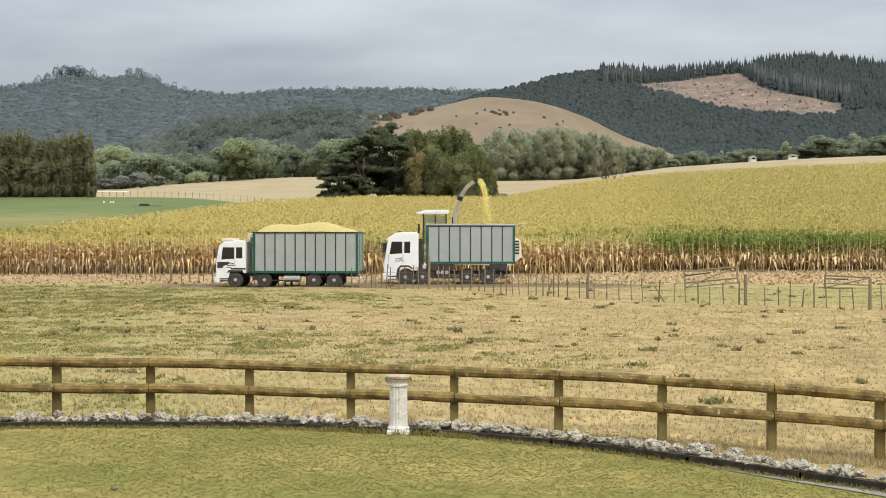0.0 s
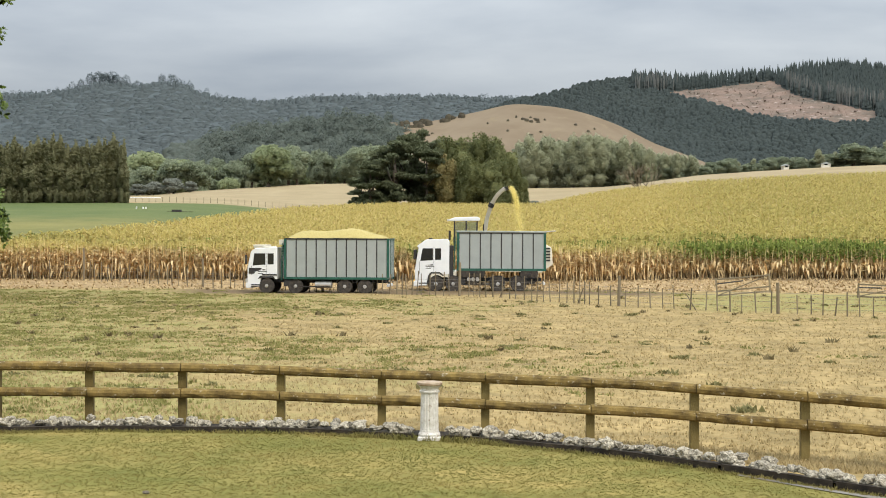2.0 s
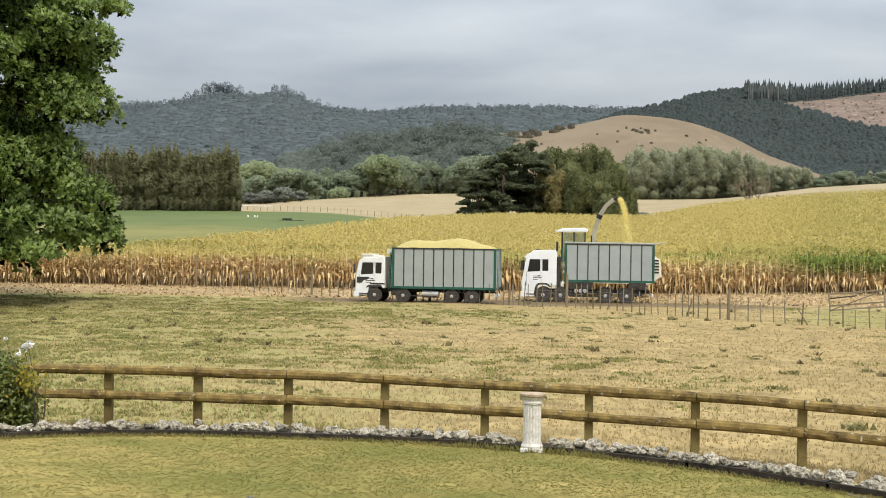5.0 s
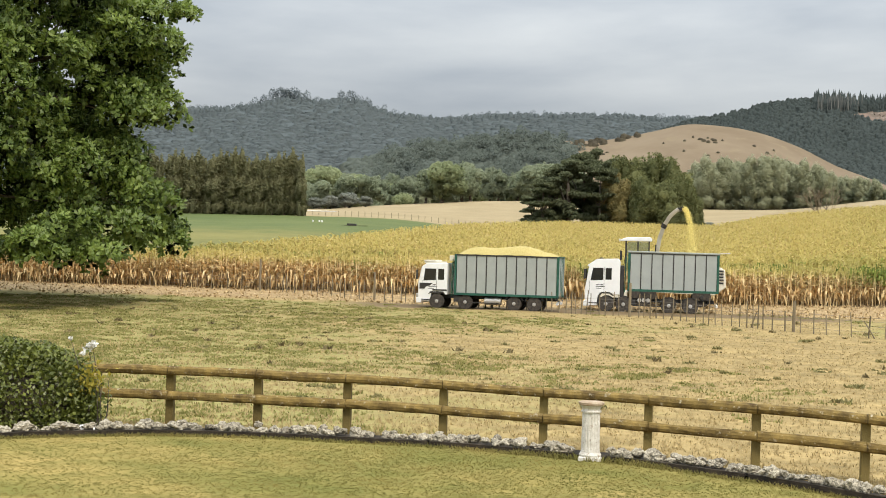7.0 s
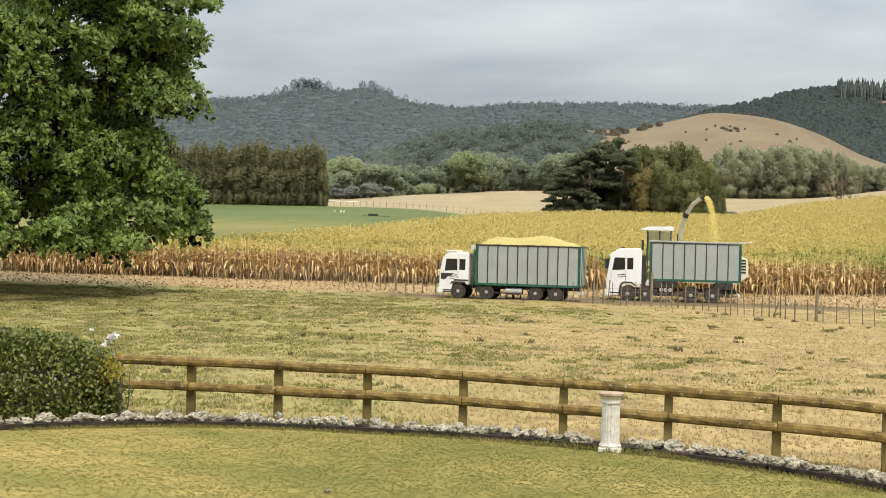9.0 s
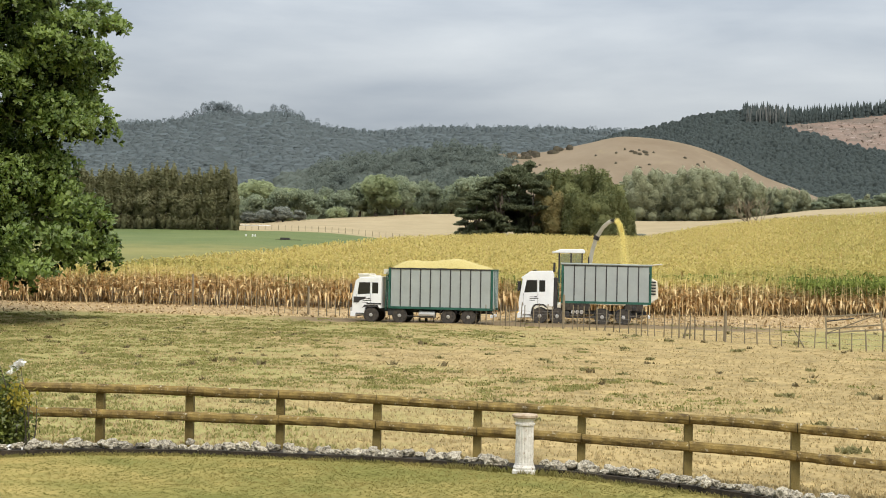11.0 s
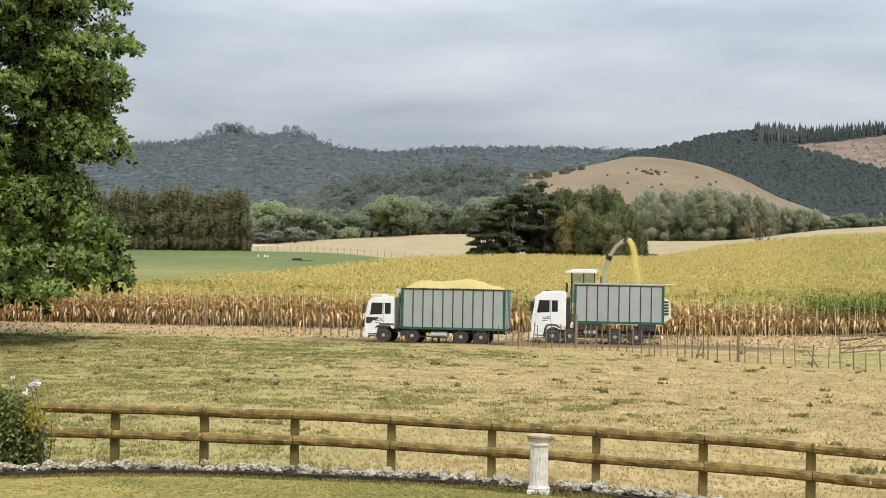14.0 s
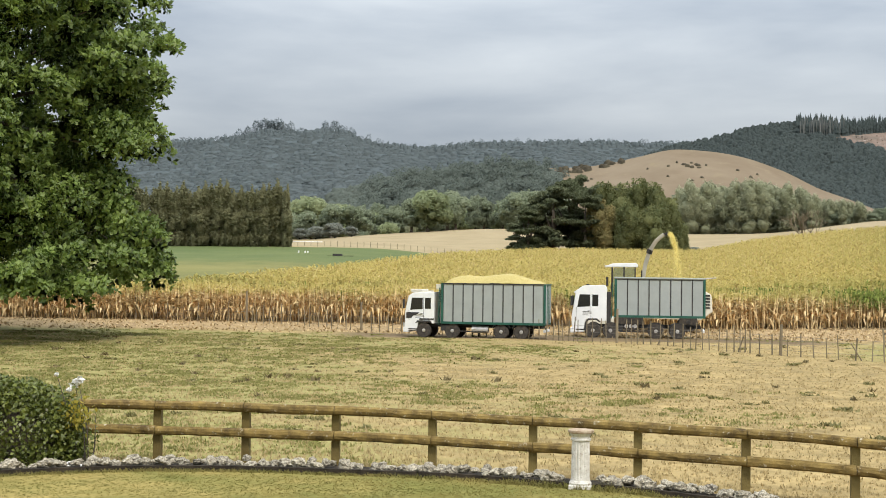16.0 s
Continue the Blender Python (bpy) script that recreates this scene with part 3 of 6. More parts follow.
def canopy(centres, radii, heights, mat, name, label, category="woods", seg=6):
    """A closed forest roof far off: one uneven dome for each crown."""
    n = len(centres)
    ang = np.linspace(0, 2 * np.pi, seg, endpoint=False)
    V, rings = [], ((1.0, -0.5), (0.95, 0.35), (0.62, 0.78))
    for k, (rr, zz) in enumerate(rings):
        turn = rng.uniform(0, 2, n)
        ring = np.stack([np.cos(ang[None] + turn[:, None] * 0.3 + 0.5 * k), np.sin(ang[None] + turn[:, None] * 0.3 + 0.5 * k)], -1) * (radii[:, None] * rr * rng.uniform(0.8, 1.15, (n, seg)))[..., None]
        V.append(np.concatenate([centres[:, None, :2] + ring, (centres[:, 2] + heights * zz - (0.8 * radii if k == 0 else 0))[:, None, None] + rng.uniform(-0.1, 0.1, (n, seg, 1)) * heights[:, None, None]], -1))
    V.append((centres + np.stack([rng.normal(0, 0.15, n) * radii, rng.normal(0, 0.15, n) * radii, heights], -1))[:, None])
    V = np.concatenate(V, 1)
    F = []
    for k in range(2):
        for i in range(seg):
            j = (i + 1) % seg
            F += [(k * seg + i, k * seg + j, k * seg + seg + j), (k * seg + i, k * seg + seg + j, k * seg + seg + i)]
    F += [(2 * seg + i, 2 * seg + (i + 1) % seg, 3 * seg) for i in range(seg)]
    F = np.asarray(F)[None] + (np.arange(n) * (3 * seg + 1))[:, None, None]
    ob = mesh_object(name, V.reshape(-1, 3), F.reshape(-1, 3), mat, smooth=True)
    return tagged(ob, label, category, kind="stuff")


def cones(centres, radii, heights, mat, name, label, seg=5):
    """Conifers far off: three ragged tiers each."""
    n = len(centres)
    ang = np.linspace(0, 2 * np.pi, seg, endpoint=False)
    V, F = [], []
    for lo, hi, rr in ((0.05, 0.55, 1.0), (0.35, 0.8, 0.72), (0.62, 1.0, 0.45)):
        turn = rng.uniform(0, 2, n)
        ring = np.stack([np.cos(ang[None] + turn[:, None]), np.sin(ang[None] + turn[:, None])], -1) * (radii[:, None] * rr * rng.uniform(0.75, 1.2, (n, seg)))[..., None]
        low = np.concatenate([centres[:, None, :2] + ring, (centres[:, 2] + heights * lo)[:, None, None] + rng.uniform(-0.04, 0.04, (n, seg, 1)) * heights[:, None, None]], -1)
        top = np.concatenate([centres[:, :2] + rng.normal(0, 0.06, (n, 2)) * radii[:, None], (centres[:, 2] + heights * hi)[:, None]], -1)[:, None]
        V.append(np.concatenate([low, top], 1))
    V = np.concatenate(V, 1)
    k = seg + 1
    for tier in range(3):
        for i in range(seg):
            F.append((tier * k + i, tier * k + (i + 1) % seg, tier * k + seg))
    F = np.asarray(F)[None] + (np.arange(n) * 3 * k)[:, None, None]
    ob = mesh_object(name, V.reshape(-1, 3), F.reshape(-1, 3), mat, smooth=True)
    return tagged(ob, label, "woods", kind="stuff")


def spread(at, u0, u1, n, s0=0.0, s1=1.0, keep=None):
    u, s = rng.uniform(u0, u1, n), rng.uniform(s0, s1, n)
    if keep is not None:
        ok = keep(u, s)
        u, s = u[ok], s[ok]
    return np.stack(at(u, s), -1), u, s


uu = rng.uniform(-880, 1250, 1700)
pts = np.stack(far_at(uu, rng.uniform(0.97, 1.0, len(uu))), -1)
canopy(pts, rng.uniform(1.8, 3.4, len(uu)), rng.choice((2.5, 3.5, 5.0), len(uu)), M["far_forest_lit"], "far_forest", "blue-green forest along the distant ridge, haze put into its colour")
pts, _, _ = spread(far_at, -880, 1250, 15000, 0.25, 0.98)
canopy(pts, rng.uniform(3.2, 6.0, len(pts)), rng.uniform(1.0, 2.4, len(pts)), M["far_forest_lit"], "far_treetops", "treetops of the distant forest, haze put into their colour")
# taller trees stand out against the sky on the far ridge
uu = np.concatenate([rng.normal(128, 20, 26), rng.normal(75, 14, 8), rng.normal(258, 20, 14), rng.uniform(-500, 900, 150)])
pts = np.stack(far_at(uu, np.full(len(uu), 1.0)), -1)
hh = np.concatenate([rng.uniform(9, 16, 26), rng.uniform(7, 11, 8), rng.uniform(7, 12, 14), rng.uniform(4, 7, 150)])
soup(pts, hh * 0.36, hh, 170, 0.17, M["far_forest_lit"], "ridge_trees", "taller trees standing along the distant ridge", lift=-0.35)

clear_top = curve_through((1120, 1200, 1305, 1350, 1420, 1490), (155, 148, 136, 160, 176, 190))
clear_low = curve_through((1120, 1180, 1230, 1330, 1420, 1490), (157, 168, 183, 202, 208, 206))


def level(at, u, s):
    x, y, z = at(u, s)
    return 405 - (z - EYE) * 2449 / y


def felled(u, s, grow=0, drop=0):
    v = level(pine_at, u, s)
    return (u > 1125) & (u < 1490) & (v > clear_top(u) - grow) & (v < clear_low(u) + grow + drop)


pts, uu, ss = spread(pine_at, 790, 1940, 30000, 0.15, 1.0, lambda u, s: ~felled(u, s, 0, 3))
# those below the felled slope and on the western shoulder are younger
v = level(pine_at, uu, ss)
young = (v > clear_low(uu) - 4) | (uu < 1060)
old = ~young
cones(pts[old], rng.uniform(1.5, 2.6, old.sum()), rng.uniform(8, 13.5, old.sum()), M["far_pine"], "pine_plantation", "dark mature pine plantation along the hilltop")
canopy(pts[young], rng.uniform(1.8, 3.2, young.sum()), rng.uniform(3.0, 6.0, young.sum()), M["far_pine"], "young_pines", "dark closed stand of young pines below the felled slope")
# bare stems of the old stand show along the edge of the felled slope
uu = rng.uniform(1060, 1500, 420)
keep = uu + rng.normal(0, 10, 420) > 1075
uu = uu[keep]
uu = np.sort(uu)
ss = np.array([min((q for q in np.linspace(0.55, 1.0, 90) if level(pine_at, u, q) < clear_top(u) - 2), default=1.0) for u in uu]) + rng.uniform(0.0, 0.03, len(uu))
uu, ss = uu[ss < 0.95], ss[ss < 0.95]
pts = np.stack(pine_at(uu, ss), -1) + np.array((0, -5.0, 0))
ht, wd = rng.uniform(9, 15, len(uu)), rng.uniform(0.22, 0.4, len(uu))
stem = np.stack([pts + np.stack([sx * wd, sy * wd, hz_ * ht], -1) for hz_ in (0, 1) for sx, sy in ((-1, 0), (0, -1), (1, 0), (0, 1))], 1)
sf = np.array([(0, 1, 5, 4), (1, 2, 6, 5), (2, 3, 7, 6), (3, 0, 4, 7)])[None] + (np.arange(len(uu)) * 8)[:, None, None]
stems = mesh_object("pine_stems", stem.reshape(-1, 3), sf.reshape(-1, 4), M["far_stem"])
tagged(stems, "bare grey stems of old pines beside the felled slope", "woods", kind="stuff")
# the felled slope is bare earth with stumps and slash
U2, S2 = np.meshgrid(np.linspace(1125, 1490, 150), np.linspace(0.3, 1.0, 160))
X2, Y2, Z2 = pine_at(U2, S2)
i2 = np.arange(U2.size).reshape(U2.shape)
f2 = np.stack([i2[:-1, :-1], i2[:-1, 1:], i2[1:, 1:], i2[1:, :-1]], -1).reshape(-1, 4)
ok = felled(U2.ravel(), S2.ravel(), 5 + 3 * wob(U2.ravel() / 12, S2.ravel() * 40), 7)[f2].all(1)
slope = mesh_object("felled_slope", np.stack([X2, Y2 - 2.0, Z2 + 1.2], -1).reshape(-1, 3), f2[ok], M["clearing"], smooth=True)
tagged(slope, "bare reddish-brown felled slope with pale slash", "slope", kind="structure")
pts, _, _ = spread(pine_at, 1125, 1490, 5000, 0.3, 1.0, lambda u, s: felled(u, s, -3))
soup(pts[:160] + np.array((0, -3, 1.0)), rng.uniform(1, 2.6, len(pts[:160])), rng.uniform(0.8, 2.0, len(pts[:160])), 3, 0.6, M["clearing"], "slash", "pale slash and stumps on the felled slope", "slash")

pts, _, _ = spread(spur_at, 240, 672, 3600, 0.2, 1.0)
canopy(pts, rng.uniform(1.5, 2.9, len(pts)), rng.uniform(1.4, 3.4, len(pts)), M["spur"], "spur_bush", "native bush covering the low spur, haze put into its colour", seg=8)
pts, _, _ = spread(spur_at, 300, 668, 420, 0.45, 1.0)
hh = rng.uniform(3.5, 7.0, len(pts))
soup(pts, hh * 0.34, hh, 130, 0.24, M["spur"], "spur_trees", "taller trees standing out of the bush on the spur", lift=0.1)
# scattered dark shrubs on the tan hill
uu = np.concatenate([rng.uniform(700, 1010, 16), rng.normal(885, 12, 9), rng.normal(680, 14, 16), rng.normal(745, 12, 12)])
ss = np.concatenate([rng.uniform(0.6, 0.84, 16), rng.uniform(0.78, 0.84, 9), rng.uniform(0.9, 1.0, 16), rng.uniform(0.95, 1.02, 12)])
pts = np.stack(tan_at(uu, ss), -1)
big = np.where(ss > 0.88, 1.9, 1.0)
canopy(pts, rng.uniform(0.4, 1.2, len(pts)) * big, rng.uniform(0.5, 1.2, len(pts)) * big, M["shrub"], "hill_shrubs", "dark shrubs scattered over the dry hill", "shrubs", seg=8)

# ---- trees of the valley ----


def leaves(points, size, flat=0.0):
    """One four-sided leaf mass at each point, turned at random."""
    n = len(points)
    a = rng.normal(size=(n, 3))
    a /= np.linalg.norm(a, axis=1, keepdims=True)
    b = rng.normal(size=(n, 3))
    b[:, 2] *= 1 - flat
    b -= a * (a * b).sum(1, keepdims=True)
    b /= np.linalg.norm(b, axis=1, keepdims=True) + 1e-9
    s = (size * rng.uniform(0.6, 1.3, n))[:, None]
    v = np.stack([points - a * s, points + b * s * 0.6, points + a * s, points - b * s * 0.6], 1)
    return v.reshape(-1, 3), np.arange(n * 4).reshape(-1, 4)


def crown_points(blobs, n, shell=0.62):
    """Points in the outer part of a set of egg-shaped clumps (x, y, z, rx, rz)."""
    w = np.array([b[3] ** 2 * b[4] for b in blobs])
    pick = rng.choice(len(blobs), n, p=w / w.sum())
    b = np.asarray(blobs)[pick]
    d = rng.normal(size=(n, 3))
    d /= np.linalg.norm(d, axis=1, keepdims=True)
    k = shell + (1 - shell) * rng.random(n) ** 0.6
    k *= 1 + 0.16 * np.sin(d[:, 0] * 7 + pick) * np.sin(d[:, 1] * 6 + 2 * pick) + 0.1 * np.sin(d[:, 2] * 11 + pick)
    return b[:, :3] + d * np.stack([b[:, 3], b[:, 3], b[:, 4]], -1) * k[:, None], d


def limb_mesh(name, base, tips, r, mat, parent):
    for z0, tip in tips:
        bm = bmesh.new()
        p = Vector((base[0], base[1], z0))
        q = Vector(tip)
        mid = (p + q) / 2 + Vector((0, 0, (q - p).length * 0.12))
        rr = r * 0.45
        tube(p, mid, rr, rr * 0.6, 6, bm)
        tube(mid, q, rr * 0.6, rr * 0.15, 6, bm)
        part(name, bm, mat, parent, smooth=True)


def tree(name, label, blobs, n, size, mat, trunk_h, trunk_r, bark="bark", shell=0.78, group="", limbs=8, m=None, core=0.8):
    t = thing(name, label, "tree", m, group)
    top = max(b[2] + b[4] for b in blobs)
    bm = bmesh.new()
    bends = [(0.04 * trunk_r * 6 * math.sin(i * 1.7), 0.04 * trunk_r * 6 * math.cos(i * 2.3)) for i in range(6)]
    hs = [0, 0.08, 0.3, 0.55, 0.8, 1.0]
    rs = [1.5, 1.05, 0.9, 0.7, 0.45, 0.12]
    for i in range(5):
        tube((*bends[i], hs[i] * top * 0.85), (*bends[i + 1], hs[i + 1] * top * 0.85), trunk_r * rs[i], trunk_r * rs[i + 1], 9, bm)
    part("trunk", bm, M[bark], t, smooth=True)
    tips = []
    for i in range(limbs):
        b = blobs[i % len(blobs)]
        tips.append((trunk_h * rng.uniform(0.7, 1.3), (b[0] + rng.uniform(-0.4, 0.4) * b[3], b[1] + rng.uniform(-0.4, 0.4) * b[3], b[2] + rng.uniform(-0.2, 0.5) * b[4])))
    limb_mesh("limb", (0, 0), tips, trunk_r, M[bark], t)
    pts, out = crown_points(blobs, n, shell)
    v, f = leaves(pts, size)
    crown = mesh_object("crown", v, f, mat, t, smooth=True)
    if core:
        bm = bmesh.new()
        for bx, by, bz, rx, rz in blobs:
            r = bmesh.ops.create_icosphere(bm, subdivisions=2, radius=1.0)
            for q in r["verts"]:
                k = core * (1 + 0.18 * noise.noise(q.co * 2.3 + Vector((bx, by, bz))))
                q.co = Vector((bx + q.co.x * rx * k, by + q.co.y * rx * k, bz + q.co.z * rz * k))
        part("inner_crown", bm, mat, t, smooth=True)
    mid = np.array((0, 0, top * 0.4))
    far = (pts - mid) / (np.linalg.norm(pts - mid, axis=1, keepdims=True) + 1e-6)
    nn = out * 0.35 + far * 0.45 + rng.normal(0, 0.14, out.shape) + np.array((0.0, -0.3, 0.4))
    soft_normals(crown, np.repeat(nn / np.linalg.norm(nn, axis=1, keepdims=True), 4, 0))
    return t


def round_blobs(w, h, low, k=9, seed=0):
    k = int(k * 1.7)
    g = np.random.default_rng(seed)
    out = []
    for i in range(k):
        a, q = g.uniform(0, 2 * np.pi), g.uniform(0, 1)
        z = low + (h - low) * (0.25 + 0.55 * g.random())
        spreadr = w * 0.55 * q * (1.15 - (z - low) / (h - low) * 0.6)
        out.append((spreadr * math.cos(a), spreadr * math.sin(a), z, w * g.uniform(0.2, 0.4), (h - low) * g.uniform(0.12, 0.25)))
    out.append((0, 0, low + (h - low) * 0.5, w * 0.42, (h - low) * 0.4))
    return out


def stand(proto, u, d, scale=1.0, turn=0.0, wide=1.0, sink=0.15):
    x = east(u, d)
    m = pose(x, d, float(land(x, d)) - sink, 0, 0, turn)
    c = copy_thing(proto, m)
    if "willow" in proto.name or "valley" in proto.name:
        scale *= 1.22
    c.scale = (scale * wide, scale * wide, scale)
    return c


AWAY = pose(east(300, 470), 470, float(land(east(300, 470), 470)) - 3)
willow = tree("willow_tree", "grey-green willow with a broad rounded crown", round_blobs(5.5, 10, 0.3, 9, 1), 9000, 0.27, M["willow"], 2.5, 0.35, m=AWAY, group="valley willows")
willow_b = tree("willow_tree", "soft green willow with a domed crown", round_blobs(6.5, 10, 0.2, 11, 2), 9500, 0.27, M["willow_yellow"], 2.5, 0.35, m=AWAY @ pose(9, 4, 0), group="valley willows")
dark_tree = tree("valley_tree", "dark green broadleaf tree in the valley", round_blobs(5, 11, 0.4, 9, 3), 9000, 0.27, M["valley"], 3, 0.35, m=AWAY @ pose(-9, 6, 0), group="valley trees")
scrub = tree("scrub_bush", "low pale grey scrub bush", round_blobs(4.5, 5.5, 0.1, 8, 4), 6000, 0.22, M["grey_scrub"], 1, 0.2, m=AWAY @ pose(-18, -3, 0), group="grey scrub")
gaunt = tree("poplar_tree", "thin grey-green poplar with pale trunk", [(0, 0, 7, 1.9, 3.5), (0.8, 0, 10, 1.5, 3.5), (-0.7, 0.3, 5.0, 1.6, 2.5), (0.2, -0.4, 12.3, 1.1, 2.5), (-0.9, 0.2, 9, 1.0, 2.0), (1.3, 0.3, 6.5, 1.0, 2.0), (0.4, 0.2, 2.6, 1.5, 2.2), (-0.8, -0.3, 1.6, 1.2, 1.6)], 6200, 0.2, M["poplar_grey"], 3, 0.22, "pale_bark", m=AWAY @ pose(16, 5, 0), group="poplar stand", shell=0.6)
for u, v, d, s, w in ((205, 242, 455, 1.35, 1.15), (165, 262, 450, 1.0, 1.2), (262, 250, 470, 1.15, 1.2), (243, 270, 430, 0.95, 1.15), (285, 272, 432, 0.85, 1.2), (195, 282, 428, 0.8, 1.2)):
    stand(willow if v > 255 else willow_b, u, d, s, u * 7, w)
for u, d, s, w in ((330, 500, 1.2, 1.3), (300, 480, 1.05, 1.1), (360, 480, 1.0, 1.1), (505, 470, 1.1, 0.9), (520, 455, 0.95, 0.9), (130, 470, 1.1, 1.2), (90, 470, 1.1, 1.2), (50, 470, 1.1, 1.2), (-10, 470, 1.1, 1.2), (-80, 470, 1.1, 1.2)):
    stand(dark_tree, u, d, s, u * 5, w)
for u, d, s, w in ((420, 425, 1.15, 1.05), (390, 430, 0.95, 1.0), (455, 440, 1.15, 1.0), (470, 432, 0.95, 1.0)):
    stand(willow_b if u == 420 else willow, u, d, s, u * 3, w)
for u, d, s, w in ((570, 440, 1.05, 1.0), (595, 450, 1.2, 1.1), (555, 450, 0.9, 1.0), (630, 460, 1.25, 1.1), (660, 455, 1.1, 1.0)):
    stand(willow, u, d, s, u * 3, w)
for i in range(26):
    u = 180 + i * 19.5 + rng.uniform(-6, 6)
    stand((dark_tree, willow, dark_tree, willow_b)[i % 4], u, 492 + rng.uniform(-8, 8), rng.uniform(0.72, 0.98), rng.uniform(0, 360), 1.25)
for u, d, s, w in ((215, 418, 0.8, 1.3), (250, 416, 0.9, 1.3), (280, 417, 0.65, 1.2), (185, 420, 0.7, 1.2)):
    stand(scrub, u, d, s, u * 3, w)
poplar_top = curve_through((860, 900, 1000, 1050, 1100, 1180), (16.4, 17.2, 17.0, 15.6, 11.0, 7.5))
for i in range(90):
    u = 868 + i * 3.45 + rng.uniform(-5, 5)
    stand(gaunt, u, 455 + rng.uniform(-16, 22), float(poplar_top(u)) / 14.8 * rng.uniform(0.9, 1.04), rng.uniform(0, 360), 1.45)
for i in range(16):
    u = 880 + i * 14.5 + rng.uniform(-5, 5)
    stand(dark_tree, u, 486 + rng.uniform(-4, 8), float(poplar_top(u)) / 11.0 * rng.uniform(0.8, 0.92), u * 3, 1.15)
# low trees along the foot of the pine hill, haze already in their colours
for i in range(74):
    u = 1120 + i * 7.6 + rng.uniform(-6, 6)
    stand(gaunt if i % 4 == 0 else dark_tree, u, 456 + rng.uniform(-14, 20), rng.uniform(0.28, 0.46) * (1.5 if u > 1440 else 1.0), rng.uniform(0, 360), 1.9)

# the clump of trees in the middle of the maize
g = np.random.default_rng(12)
tiers = []
for i in range(34):   # level plates of needles with air between them
    z = g.uniform(2.6, 11.6)
    reach = 4.6 * (1 - ((z - 5.0) / 8.6) ** 2) ** 0.5 if z > 5 else 4.6 - 0.5 * (5 - z)
    a, q = g.uniform(0, 2 * np.pi), reach * g.uniform(0.25, 0.85)
    tiers.append((q * math.cos(a), q * math.sin(a), z, g.uniform(1.0, 1.9), g.uniform(0.35, 0.7)))
pine_tree = tree("clump_pine", "dark spreading pine with level branches in the field clump", tiers, 14000, 0.2, M["pine"], 4, 0.4, m=pose(east(620, 305), 305, float(land(east(620, 305), 305)) - 0.2), group="field clump", shell=0.5, core=0.6)
for u, d, s, w in ((600, 300, 0.78, 1.0), (645, 304, 1.05, 1.1), (672, 308, 1.12, 1.0), (700, 302, 1.0, 0.9), (625, 312, 0.95, 1.0), (585, 306, 0.55, 1.2), (686, 310, 1.22, 0.55), (722, 311, 1.08, 0.9)):
    stand(pine_tree, u, d, s * 1.27, u * 11, w * 0.9)
oak_b = tree("clump_oak", "broad green oak in the field clump", round_blobs(5.5, 13, 0.3, 12, 13), 15000, 0.22, M["broad"], 3, 0.4, m=pose(east(800, 306), 306, float(land(east(800, 306), 306)) - 0.2), group="field clump")
for u, d, s, w in ((765, 308, 0.98, 1.0), (830, 306, 0.98, 1.0), (845, 300, 0.72, 1.0), (780, 298, 0.75, 1.1), (862, 304, 0.5, 1.1), (815, 298, 0.7, 1.2), (738, 309, 0.98, 0.9), (795, 309, 1.02, 0.9)):
    stand(oak_b, u, d, s * 1.32, u * 7, w * 0.95)
turning = tree("clump_turning_tree", "tree with leaves turning brown and orange", round_blobs(4, 12, 0.4, 9, 14), 9000, 0.22, M["autumn"], 3, 0.35, m=pose(east(735, 300), 300, float(land(east(735, 300), 300)) - 0.2), group="field clump")
stand(turning, 718, 303, 1.12, 40, 0.85)
# low shade planting under the clump
stand(scrub, 890, 306, 0.55, 10, 1.3)

# bare tree at the edge of the maize
bare = thing("bare_tree", "leafless grey tree at the edge of the maize", "tree", pose(east(1080, 308), 308, float(land(east(1080, 308), 308))))
g = np.random.default_rng(5)


def twig(p, d, length, r, depth):
    q = p + d * length
    tube(p, q, r, r * 0.6, 5, bm)
    if depth:
        for _ in range(3):
            nd = (d + Vector(g.normal(0, 0.36, 3))).normalized()
            nd.z = abs(nd.z) * 0.8 + 0.15
            twig(q, nd.normalized(), length * g.uniform(0.6, 0.85), r * 0.6, depth - 1)


for k in range(6):
    bm = bmesh.new()
    twig(Vector((0, 0, -0.3)), Vector((g.normal(0, 0.42), g.normal(0, 0.3), 1)).normalized(), 3.1, 0.16, 3)
    part("branch", bm, M["grey_wood"], bare)

# clipped conifer shelter belt
cb = []
g = np.random.default_rng(8)
for i in range(30):   # upright plumes round the stem
    z = g.uniform(0.8, 11.5)
    a, q = g.uniform(0, 2 * np.pi), 1.35 * (1 - z / 15.5) * g.uniform(0.4, 1.0)
    cb.append((q * math.cos(a), q * math.sin(a), z, g.uniform(0.42, 0.75), g.uniform(1.2, 2.2)))
cb.append((0.25, 0, 12.3, 0.32, 1.9))
cb.append((-0.5, 0.2, 11.3, 0.35, 1.5))
shelter = tree("shelter_conifer", "tall dark brown-green shelter belt conifer", cb, 8000, 0.19, M["conifer"], 1, 0.25, m=pose(east(160, 296), 296, float(land(east(160, 296), 296)) - 0.2), group="shelter belt")
for i in range(40):
    u = 146 - i * 14.0 + rng.uniform(-3, 3)
    stand(shelter, u, 297 + rng.uniform(-1, 1) - 0.55 * i, rng.uniform(0.87, 1.08), rng.uniform(0, 360), 1.4)

